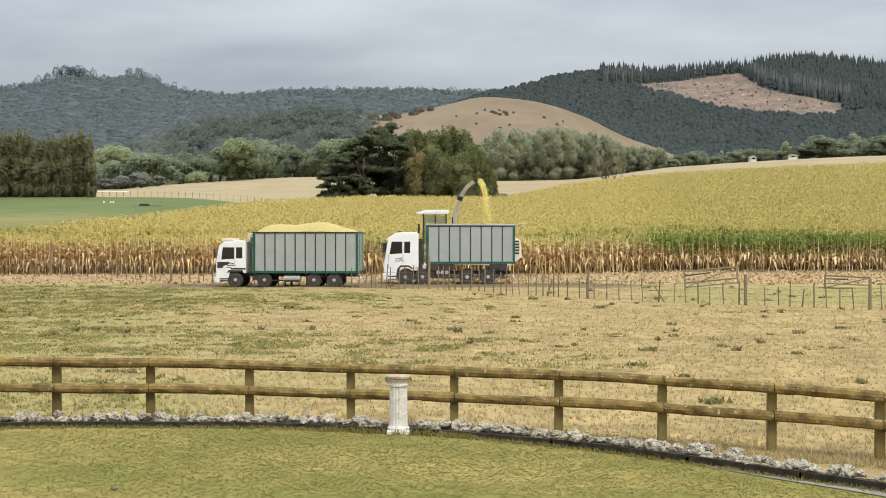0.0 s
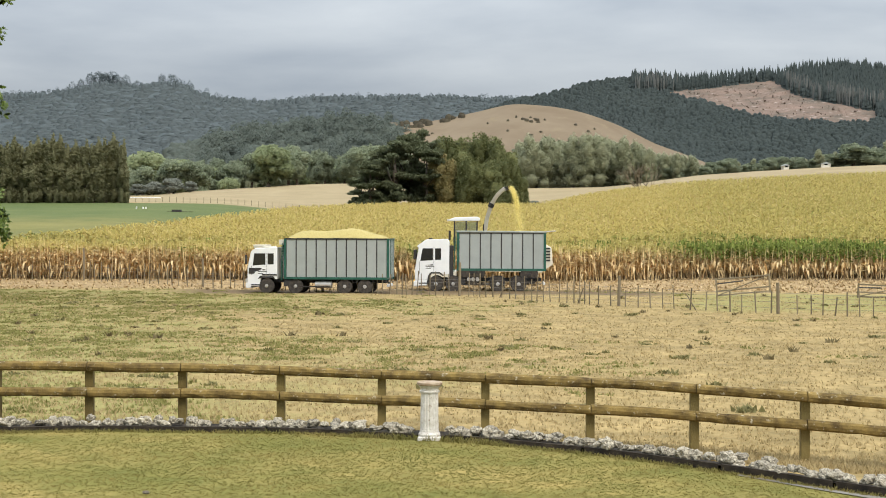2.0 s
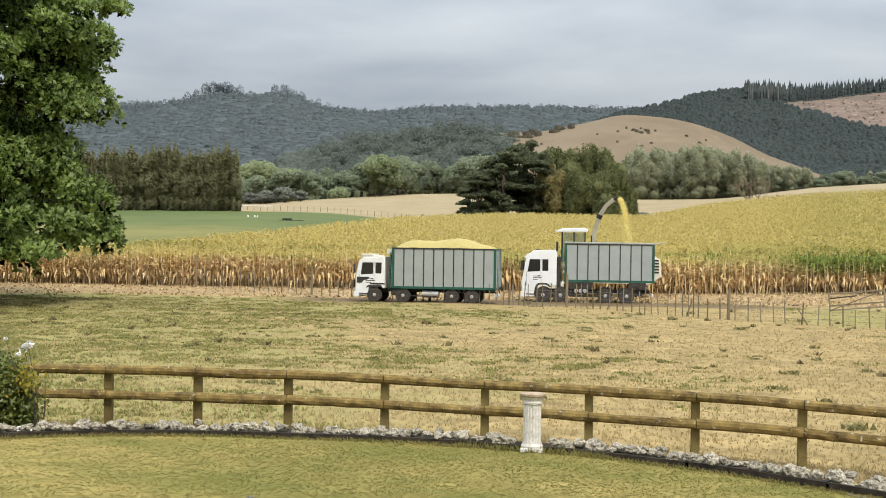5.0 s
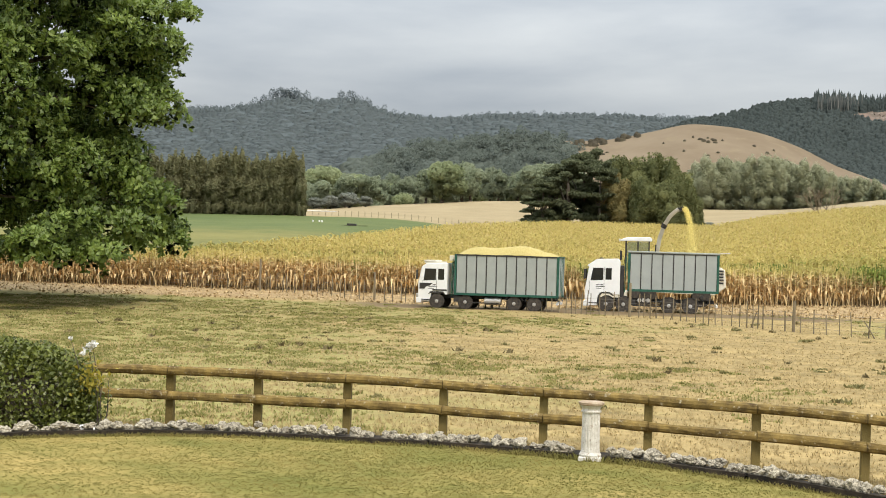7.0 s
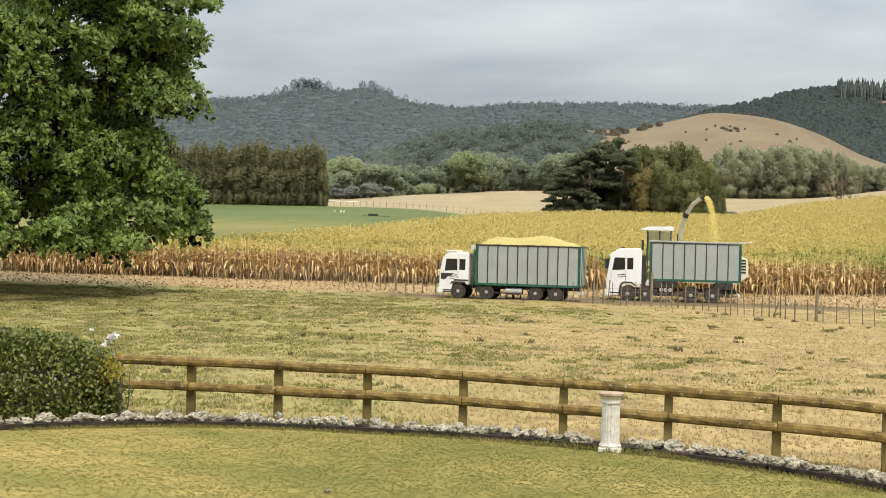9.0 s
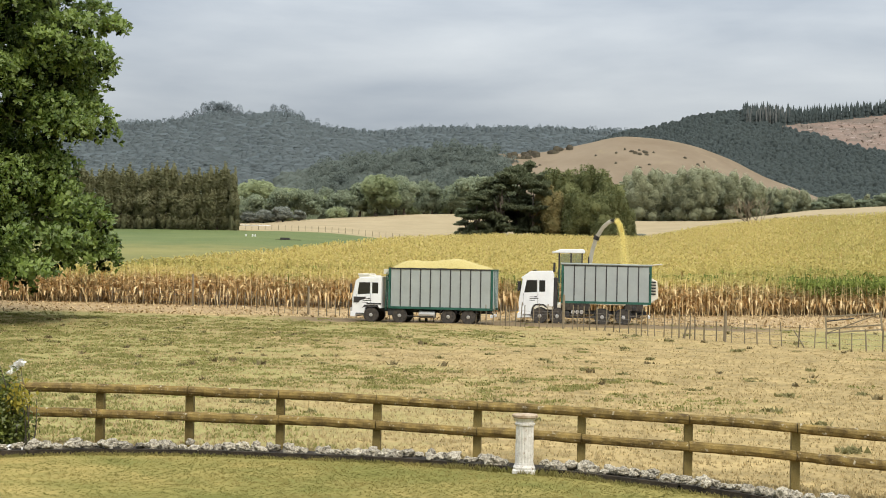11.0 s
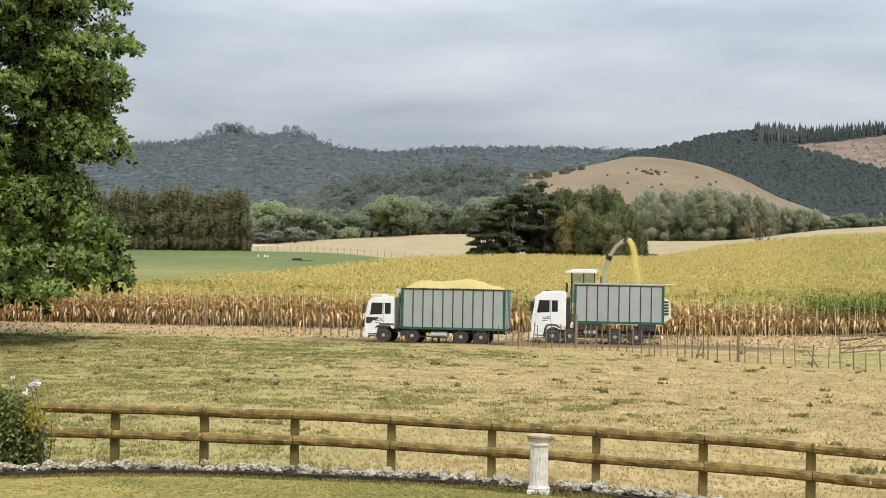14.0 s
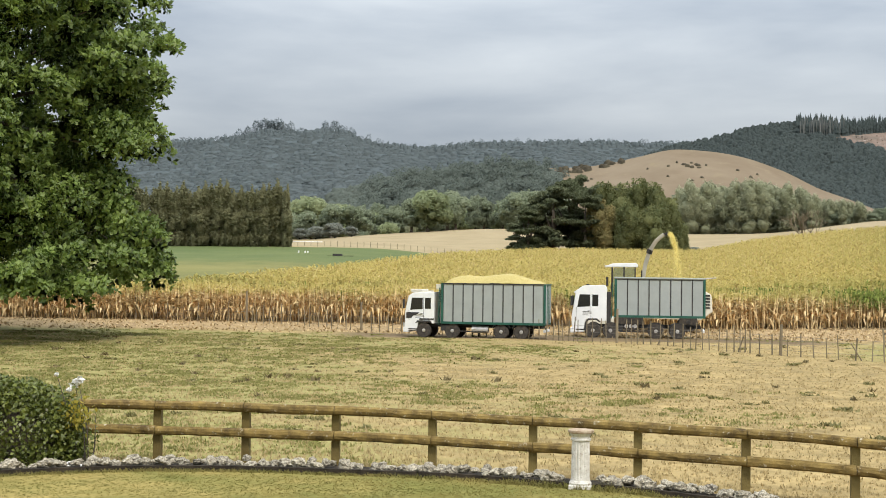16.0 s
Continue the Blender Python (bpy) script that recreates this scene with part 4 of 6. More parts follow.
# ---- the oak beside the paddock ----
ox, oy = -44.8, 80.0
g = np.random.default_rng(21)
reach = curve_through((2.4, 3.4, 5.0, 6.5, 8.5, 9.6, 10.4, 11.5, 13.5, 15.0, 17.0, 20.0, 23.0, 26.0), (16.4, 17.2, 16.3, 16.2, 15.6, 14.6, 14.2, 16.8, 15.9, 16.0, 17.0, 16.4, 13.5, 6.0))
blobs = []
for i in range(560):   # shelves of leaves all round the crown
    a, z = g.uniform(0, 2 * np.pi), 2.8 + 22.5 * g.random()
    rx = g.uniform(0.95, 1.9)
    q = (float(reach(z)) - rx * 1.05) * (1 - 0.24 * g.random() ** 2.2) * (1 + 0.03 * math.sin(5 * a))
    blobs.append((q * math.cos(a), q * math.sin(a), z, rx, rx * g.uniform(0.55, 0.85)))
for i in range(90):   # the heart of the crown
    a, q = g.uniform(0, 2 * np.pi), 12.5 * math.sqrt(g.random())
    blobs.append((q * math.cos(a), q * math.sin(a), g.uniform(5, 22), g.uniform(1.8, 3.0), g.uniform(1.4, 2.2)))
oak = thing("oak_tree", "large green oak with low sweeping branches beside the paddock", "tree", pose(ox, oy, float(land(ox, oy)) - 0.1))
bm = bmesh.new()
for p, q, r0, r1 in (((0, 0, -0.2), (0.1, 0.1, 0.6), 1.15, 0.75), ((0.1, 0.1, 0.6), (0.2, 0, 3.4), 0.75, 0.62), ((0.2, 0, 3.4), (-0.3, 0.4, 9), 0.62, 0.45), ((-0.3, 0.4, 9), (0.3, 0, 16), 0.45, 0.25), ((0.3, 0, 16), (0, 0, 22), 0.25, 0.06)):
    tube(p, q, r0, r1, 12, bm)
part("trunk", bm, M["bark"], oak, smooth=True)
tips = [(g.uniform(2.6, 12), (b[0], b[1], b[2])) for b in blobs[:560:11]]
limb_mesh("limb", (0, 0), tips, 0.5, M["bark"], oak)


def sprays(clumps, per, leaf_n, size):
    """Twig ends on the upper sides of the clumps, each with a spray of pointed leaves."""
    w = np.array([b[3] ** 2 for b in clumps])
    pick = rng.choice(len(clumps), per * len(clumps), p=w / w.sum())
    b = np.asarray(clumps)[pick]
    d = rng.normal(size=(len(b), 3))
    d[:, 2] = np.where(d[:, 2] < -0.5, -d[:, 2], d[:, 2])
    d /= np.linalg.norm(d, axis=1, keepdims=True)
    k = 0.55 + 0.5 * rng.random(len(b)) ** 0.7
    tip = b[:, :3] + d * b[:, [3, 3, 4]] * k[:, None]
    tip, d = np.repeat(tip, leaf_n, 0), np.repeat(d, leaf_n, 0)
    n = len(tip)
    ax = d * 0.5 + rng.normal(0, 0.75, (n, 3)) + np.array((0, 0, -0.15))
    ax /= np.linalg.norm(ax, axis=1, keepdims=True)
    sd = np.cross(ax, d + rng.normal(0, 0.5, (n, 3)))
    sd /= np.linalg.norm(sd, axis=1, keepdims=True) + 1e-9
    ln = (size * rng.uniform(0.7, 1.3, n))[:, None]
    root = tip + rng.normal(0, 0.05, (n, 3))
    v = np.stack([root, root + ax * ln * 0.55 + sd * ln * 0.27, root + ax * ln, root + ax * ln * 0.55 - sd * ln * 0.27], 1)
    nn = np.cross(ax, sd)
    nn *= np.sign((nn * (d + np.array((0, 0, 0.6)))).sum(1, keepdims=True) + 1e-9)
    nn = 0.55 * nn + 0.45 * d + np.array((0, -0.1, 0.2))
    return v.reshape(-1, 3), np.arange(4 * n).reshape(-1, 4), np.repeat(nn / np.linalg.norm(nn, axis=1, keepdims=True), 4, 0)


v, f, nn = sprays(blobs, 66, 9, 0.36)
crown = mesh_object("crown", v, f, M["oak"], oak, smooth=True)
soft_normals(crown, nn)

# ---- maize ----


def maize_plants(xs, ys, hs, fresh, leaf_n, low=0.0, wide=1.0, stalk=True):
    n = len(xs)
    zs = land(xs, ys)
    V, T, R, quads = [], [], [], []
    base = 0

    def strip(points, width, axis, tall):
        """points (n,k,3) with half-width (k) along axis (n,3)."""
        nonlocal base
        k = points.shape[1]
        w = width[None, :, None] * axis[:, None, :]
        v = np.stack([points - w, points + w], 2).reshape(n, -1, 3)
        V.append(v.reshape(-1, 3))
        T.append(np.repeat(tall, 2, 1).ravel())
        R.append(np.repeat(fresh, 2 * k))
        i = np.arange(k - 1) * 2
        q = np.stack([i, i + 1, i + 3, i + 2], -1)[None] + (base + np.arange(n) * 2 * k)[:, None, None]
        quads.append(q.reshape(-1, 4))
        base += n * 2 * k

    lean = rng.normal(0, 0.05, (n, 2))
    if stalk:
        ang = rng.uniform(0, np.pi, n)
        k = np.array((low, 0.5, 1.0))
        pts = np.stack([xs[:, None] + lean[:, :1] * k * hs[:, None], ys[:, None] + lean[:, 1:] * k * hs[:, None], zs[:, None] + k * hs[:, None]], -1)
        strip(pts, np.array((0.022, 0.018, 0.03)) * wide, np.stack([np.ones(n), 0 * ang, 0 * ang], -1), np.repeat(k[None], n, 0))
    for j in range(leaf_n):
        f = low + (1 - low) * (0.22 + 0.76 * (j + rng.random(n)) / leaf_n)
        a = rng.uniform(0, 2 * np.pi, n)
        out = np.stack([np.cos(a), np.sin(a)], -1)
        ln = rng.uniform(0.4, 0.75, n) * (1.1 - 0.5 * np.abs(f - 0.55)) * (0.8 + 0.2 * wide)
        droop = np.where(f < 0.55, rng.uniform(0.5, 1.1, n), rng.uniform(-0.2, 0.5, n)) - (0.35 if low else 0)
        t = np.array((0.0, 0.5, 1.0))
        px = xs[:, None] + lean[:, :1] * f[:, None] * hs[:, None] + out[:, :1] * ln[:, None] * t * (1 - 0.25 * t)
        py = ys[:, None] + lean[:, 1:] * f[:, None] * hs[:, None] + out[:, 1:] * ln[:, None] * t * (1 - 0.25 * t)
        up = (0.55 * t - (0.55 + droop[:, None]) * t * t) * ln[:, None]
        pts = np.stack([px, py, zs[:, None] + f[:, None] * hs[:, None] + up], -1)
        ax = np.stack([-out[:, 1], out[:, 0], rng.uniform(-0.6, 0.6, n)], -1)
        strip(pts, np.array((0.03, 0.055, 0.01)) * wide, ax, np.repeat(f[:, None], 3, 1))
    return np.concatenate(V), np.concatenate(quads), np.concatenate(T), np.concatenate(R)


def maize_block(name, label, xs, ys, hs, fresh, leaf_n, **kw):
    v, q, t, r = maize_plants(xs, ys, hs, fresh, leaf_n, **kw)
    ob = mesh_object(name, v, q, M["maize"], smooth=True)
    nn = rng.normal(0, 0.3, v.shape) + np.array((0.0, -0.6, 0.6))
    soft_normals(ob, nn / np.linalg.norm(nn, axis=1, keepdims=True))
    t = np.maximum(t, kw.get("low", 0) * 1.9)
    paint(ob, "tall", t)
    paint(ob, "fresh", np.clip(r + (t - 0.62) * 2.0 * (r > 0.5) - 0.7 * (t < 0.56), 0, 1))
    return tagged(ob, label, "maize", kind="stuff")


def freshness(x, y):
    u = 784 + 2449 * x / y
    patch = np.clip(0.24 + 0.04 * (y < 121) + (0.26 * wob(x, y, 0.28, 2) + 0.2 * wob(x, y, 0.09, 6)) * np.clip((135 - y) / 25, 0.15, 1), 0, 0.6)
    return np.clip(patch + np.clip((u - 1080) / 130, 0, 1) * (0.78 - 0.66 * np.clip((y - 111) / 6, 0, 1)) + rng.normal(0, 0.06, len(x)), 0, 1)


def front(x):
    return 108.0 + 3.0 * np.clip((x - 8) / 10, 0, 1)


X, Y = [], []
for row in range(15):
    x = np.arange(-58, 44, 0.23 if row < 4 else 0.32)
    x = x + rng.uniform(-0.07, 0.07, len(x))
    X.append(x)
    Y.append(front(x) + row * 0.75 + rng.normal(0, 0.05, len(x)))
X, Y = np.concatenate(X), np.concatenate(Y)
ok = Y < maize_back(784 + 2449 * X / Y)
X, Y = X[ok], Y[ok]
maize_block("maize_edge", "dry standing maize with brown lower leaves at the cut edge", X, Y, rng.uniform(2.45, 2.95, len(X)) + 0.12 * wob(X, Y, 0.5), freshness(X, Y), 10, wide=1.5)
n = 85000
Y = 119 + (302 - 119) * rng.random(n) ** 1.35
X = east(rng.uniform(-560, 1760, n), Y)
u = 784 + 2449 * X / Y
ok = (Y < maize_back(u) - 1.0)
X, Y = X[ok], Y[ok]
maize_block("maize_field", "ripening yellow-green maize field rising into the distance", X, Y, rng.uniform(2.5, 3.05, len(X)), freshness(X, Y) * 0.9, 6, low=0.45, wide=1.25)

# ---- post and rail fence ----
rail_v = curve_through((-700, 0, 264, 620, 990, 1369, 1568, 1800), (648, 641, 642, 652, 664, 687, 703, 727))
fence_y = curve_through((-16, -7, -3, 0, 3, 5, 7, 9, 12), (22.4, 22.9, 22.9, 22.4, 21.6, 21.0, 20.3, 19.4, 18))
posts_u = (-565, -400, -235, -70, 97, 264, 440, 620, 804, 990, 1174, 1369, 1562, 1762)


def fence_point(u):
    d = 21.5
    for _ in range(12):
        d = float(fence_y(east(u, d)))
    return east(u, d), d, rise(float(rail_v(u)), d)


fence = thing("rail_fence", "weathered brown post and rail fence with lichen", "fence", pose(0, 22.6, 0), kind="")
back = Matrix.Translation((0, -22.6, 0))
spots = [fence_point(u) for u in posts_u]
for x, y, z in spots:
    g0 = float(land(x, y)) - 0.2
    bm = block(x - 0.068, x + 0.068, y + 0.02, y + 0.15, g0, z + 0.05, 0.015)
    bmesh.ops.transform(bm, matrix=back, verts=bm.verts)
    part("post", bm, M["post"], fence)
for drop in (0.0, 0.425):
    for (xa, ya, za), (xb, yb, zb) in zip(spots, spots[1:]):
        bm = bmesh.new()
        segs, r = 8, 0.08
        rings = []
        w1, w2 = rng.uniform(-0.012, 0.012), rng.uniform(0.92, 1.06)
        for i in range(segs + 1):
            t = 0.004 + 0.992 * i / segs
            x, y, z = xa + (xb - xa) * t, ya + (yb - ya) * t - 0.035, za + (zb - za) * t - drop + w1 * math.sin(3 * t)
            ring = []
            for k in range(10):
                a = 2 * math.pi * k / 10
                rr = r * w2 * (1 + 0.05 * rng.normal())
                dy = math.cos(a) * rr
                ring.append(bm.verts.new((x, y + min(dy, 0.05) - 22.6, z + math.sin(a) * rr)))
            rings.append(ring)
        for a, b in zip(rings, rings[1:]):
            for k in range(10):
                bm.faces.new((a[k], a[(k + 1) % 10], b[(k + 1) % 10], b[k]))
        bm.faces.new(rings[0])
        bm.faces.new(rings[-1][::-1])
        part("rail", bm, M["rail"], fence)

# ---- column ----
cx, cy = east(705, 21.35), 21.35
cz = float(lawn_z(cx, cy)) - 0.03
column = thing("garden_column", "flaking white fluted garden column with brown cap", "column", pose(cx, cy, cz))
bm = block(-0.19, 0.19, -0.19, 0.19, 0, 0.09, 0.015)
lathe([(0.18, 0.09), (0.185, 0.12), (0.165, 0.15), (0.155, 0.16)], 20, bm)
part("base", bm, M["column"], column)
bm = bmesh.new()
rings = []
for z, r in ((0.16, 0.158), (0.2, 0.152), (0.5, 0.149), (0.74, 0.146), (0.77, 0.146)):
    ring = []
    for k in range(64):
        a = 2 * math.pi * k / 64
        f = 0.0 if z > 0.75 or z < 0.18 else 0.008 * max(0, math.cos(16 * a))
        ring.append(bm.verts.new(((r - f) * math.cos(a), (r - f) * math.sin(a), z)))
    rings.append(ring)
for a, b in zip(rings, rings[1:]):
    for k in range(64):
        bm.faces.new((a[k], a[(k + 1) % 64], b[(k + 1) % 64], b[k]))
part("shaft", bm, M["column"], column)
part("neck", lathe([(0.146, 0.77), (0.165, 0.775), (0.168, 0.80), (0.15, 0.805), (0.148, 0.83), (0.16, 0.85), (0.19, 0.885)], 28), M["column"], column, smooth=False)
part("cap", lathe([(0.19, 0.885), (0.212, 0.90), (0.214, 0.93), (0.20, 0.94), (0.02, 0.945)], 28), M["terracotta"], column, "rust-stained brown cap")
column.scale = (0.93, 0.93, 0.985)

# ---- stone edging ----
edging = thing("stone_edging", "curved lawn edging of lichened stones on dark boards", "edging", pose(0, 21.4, 0))
meshes = []
for k in range(9):
    b = bmesh.new()
    bmesh.ops.create_icosphere(b, subdivisions=3, radius=1.0)
    for v in b.verts:
        n = noise.noise(v.co * 9.0 + Vector((k, k, 0))) * 0.1 + noise.noise(v.co * 1.5 + Vector((k * 7.1, 0, 0))) * 0.45 + noise.noise(v.co * 4.0 + Vector((0, k * 3.3, 0))) * 0.22
        v.co *= 1 + n
        v.co.z = max(v.co.z, -0.7)
    me = bpy.data.meshes.new("stone")
    b.to_mesh(me)
    b.free()
    me.materials.append(M["stone"])
    meshes.append(me)
step = 0.0
xs = [-13.6]
while xs[-1] < 7.6:
    slope = (float(lawn_edge(xs[-1] + 0.05)) - float(lawn_edge(xs[-1]))) / 0.05
    xs.append(xs[-1] + rng.uniform(0.12, 0.185) / math.sqrt(1 + slope * slope))
for i, x in enumerate(xs):
    y = float(lawn_edge(x))
    z = float(lawn_z(x, y))
    if abs(x - cx) < 0.24:
        continue
    for layer in range(2 if rng.random() < 0.25 else 1):
        st = new("stone", meshes[int(rng.integers(9))])
        st.parent = edging
        w = rng.choice((rng.uniform(0.065, 0.085), rng.uniform(0.085, 0.12)))
        st.location = (x + rng.uniform(-0.05, 0.05), y + 0.16 + layer * 0.17 + rng.uniform(-0.04, 0.05) - 21.4, z + 0.115 + 0.03 * min(max(x / 4, 0), 1) + layer * 0.03 + rng.uniform(-0.02, 0.03))
        st.rotation_euler = (rng.uniform(-0.3, 0.3), rng.uniform(-0.3, 0.3), rng.uniform(0, 6.28))
        st.scale = (w * rng.uniform(0.9, 1.3), w * rng.uniform(0.8, 1.1), w * rng.uniform(0.55, 0.85))
cut = [-13.8, -11.2, -8.6, -6.0, -3.3, cx - 0.22, cx + 0.22, 1.6, 3.4, 4.7, 5.7, 6.6, 7.4]
for a, b in zip(cut, cut[1:]):
    if b - a < 0.6:
        continue
    bm = bmesh.new()
    seg = np.linspace(a + 0.02, b - 0.02, 8)
    rows = []
    for x in seg:
        y = float(lawn_edge(x))
        z = float(lawn_z(x, y))
        rows.append([bm.verts.new((x, y - 21.4 + dy, z + dz)) for dy, dz in ((0.0, -0.1), (0.0, 0.085 + 0.03 * min(max(x / 4, 0), 1)), (0.045, 0.09 + 0.03 * min(max(x / 4, 0), 1)), (0.045, -0.1))])
    for p, q in zip(rows, rows[1:]):
        for k in range(4):
            bm.faces.new((p[k], p[(k + 1) % 4], q[(k + 1) % 4], q[k]))
    bm.faces.new(rows[0])
    bm.faces.new(rows[-1][::-1])
    part("board", bm, M["plank"], edging)
# soil behind the boards that carries the stones
bm = bmesh.new()
rows = []
for x in np.linspace(-13.8, 7.6, 90):
    y, z = float(lawn_edge(x)), float(lawn_z(x, float(lawn_edge(x))))
    rows.append([bm.verts.new((x, y - 21.4 + dy, z + dz)) for dy, dz in ((0.05, 0.06 + 0.03 * min(max(x / 4, 0), 1)), (0.5, 0.07), (0.8, -0.25))])
for p, q in zip(rows, rows[1:]):
    for k in range(2):
        bm.faces.new((p[k], p[k + 1], q[k + 1], q[k]))
part("soil", bm, M["plank"], edging, "dark soil bed under the stones")
# pale mowing strip along the boards
bm = bmesh.new()
rows = []
for x in np.linspace(3.6, 7.4, 30):
    y = float(lawn_edge(x))
    w = 0.12 + 0.22 * (x - 3.6) / 3.8
    nx = 0.35 * (x - 3.6) / 3.8
    rows.append([bm.verts.new((x - nx * k, y - w * k - 0.01, float(lawn_z(x - nx * k, y - w * k)) + 0.012)) for k in (0, 1)])
for p, q in zip(rows, rows[1:]):
    bm.faces.new((p[0], p[1], q[1], q[0]))
strip = part("mowing_strip", bm, M["concrete"])
tagged(strip, "narrow grey concrete mowing strip beside the stones", "mowing strip", kind="structure")

# ---- clipped hedge and roses ----
hx, hy = -10.8, 22.0
hz = float(lawn_z(hx, hy)) - 0.1
hedge = thing("clipped_hedge", "rounded clipped green hedge behind the stones", "hedge", pose(hx, hy, hz))
n = 20000
d = rng.normal(size=(n, 3))
d[:, 2] = np.abs(d[:, 2])
d /= (np.abs(d[:, :1]) ** 3 + np.abs(d[:, 1:2]) ** 3 + np.abs(d[:, 2:]) ** 3) ** (1 / 3)
k = 0.8 + 0.23 * rng.random(n)
p = d * k[:, None] * np.array((1.86, 0.62, 1.42)) + np.array((0, 0, 0.12))
p += 0.05 * np.stack([wob(p[:, 0], p[:, 2], 4), wob(p[:, 1], p[:, 2], 4), wob(p[:, 0], p[:, 1], 4)], -1)
v, f = leaves(p, 0.043)
hl = mesh_object("hedge_leaves", v, f, M["hedge"], hedge, smooth=True)
nn = d * 0.8 + rng.normal(0, 0.55, d.shape) + np.array((0, 0, 0.3))
soft_normals(hl, np.repeat(nn / np.linalg.norm(nn, axis=1, keepdims=True), 4, 0))
bm = bmesh.new()
bmesh.ops.create_icosphere(bm, subdivisions=3, radius=1.0)
for vv in bm.verts:
    c = vv.co
    q = (abs(c.x) ** 3 + abs(c.y) ** 3 + abs(c.z) ** 3) ** (1 / 3)
    vv.co = Vector((c.x / q * 1.5, c.y / q * 0.42, max(c.z / q, 0) * 1.1))
part("hedge_core", bm, M["bark"], hedge, "dark twiggy inside", smooth=True)
rose = thing("rose_bush", "leggy rose with white blooms and yellowed leaves", "rose bush", pose(hx + 1.98, hy - 0.1, hz))
stems = [((0.0, 0, 0.0), (-0.22, 0, 1.45)), ((0.05, 0, 0), (-0.12, -0.1, 1.52)), ((0, 0.05, 0), (0.14, 0, 0.75)), ((-0.1, 0, 0), (-0.5, -0.1, 1.62)), ((0.04, 0, 0), (0.16, -0.05, 0.95)), ((-0.1, 0, 0), (0.02, 0, 1.1))]
for a, b in stems:
    bm = bmesh.new()
    m2 = tuple((a[i] + b[i]) / 2 + (0.05 if i == 0 else 0) for i in range(3))
    tube(a, m2, 0.012, 0.009, 5, bm)
    tube(m2, b, 0.009, 0.005, 5, bm)
    part("stem", bm, M["bark"], rose)
lp = np.concatenate([np.asarray(a) + (np.asarray(b) - np.asarray(a)) * t for a, b in stems for t in rng.uniform(0.35, 1.0, (26, 1, 1))], 0) + rng.normal(0, 0.06, (26 * len(stems), 3))
v, f = leaves(lp, 0.04)
mesh_object("rose_leaves", v, f, M["hedge"], rose)
lp = np.array((-0.12, -0.12, 1.0)) + rng.normal(0, 1, (190, 3)) * np.array((0.12, 0.1, 0.13))
v, f = leaves(lp, 0.04)
mesh_object("yellow_leaves", v, f, M["hedge_yellow"], rose)
for b, r in (((-0.22, -0.05, 1.46), 0.075), ((-0.10, -0.12, 1.53), 0.09), ((-0.5, -0.1, 1.63), 0.04), ((0.1, -0.3, 0.17), 0.07), ((-0.14, -0.36, 0.2), 0.06), ((-0.28, -0.1, 1.38), 0.05)):
    pp = rng.normal(0, 1, (60, 3))
    pp = pp / np.linalg.norm(pp, axis=1, keepdims=True) * r * rng.uniform(0.4, 1, (60, 1)) * np.array((1, 1, 0.75)) + np.array(b)
    v, f = leaves(pp, r * 0.45)
    mesh_object("bloom", v, f, M["petal"], rose)

# ---- trucks ----


def wheel(parent, x, y, r, mat_rim, dual=False):
    w = 0.3 if not dual else 0.55
    side = -1 if y < 0 else 1
    bm = lathe([(r * 0.55, -w / 2), (r * 0.94, -w / 2), (r, -w / 2 + 0.05), (r, w / 2 - 0.05), (r * 0.94, w / 2), (r * 0.55, w / 2)], 28)
    bmesh.ops.transform(bm, matrix=pose(x, y, r, 90), verts=bm.verts)
    t = part("wheel", bm, M["tyre"], parent)
    bm = lathe([(r * 0.56, -0.02), (r * 0.5, 0.05), (r * 0.3, 0.02), (r * 0.2, 0.09), (r * 0.06, 0.1)], 20)
    bmesh.ops.transform(bm, matrix=pose(x, y + side * (w / 2 - 0.06), r, 90 if side < 0 else -90), verts=bm.verts)
    part("rim", bm, mat_rim, t, "dusty pale rim")
    return t


def writing_bars(parent, x, z, y, rows):
    for i, (w, h) in enumerate(rows):
        part("lettering", block(x, x + w, y - 0.006, y + 0.004, z - i * 0.12, z - i * 0.12 + h, 0), M["dark"], parent, "small unreadable dark lettering")


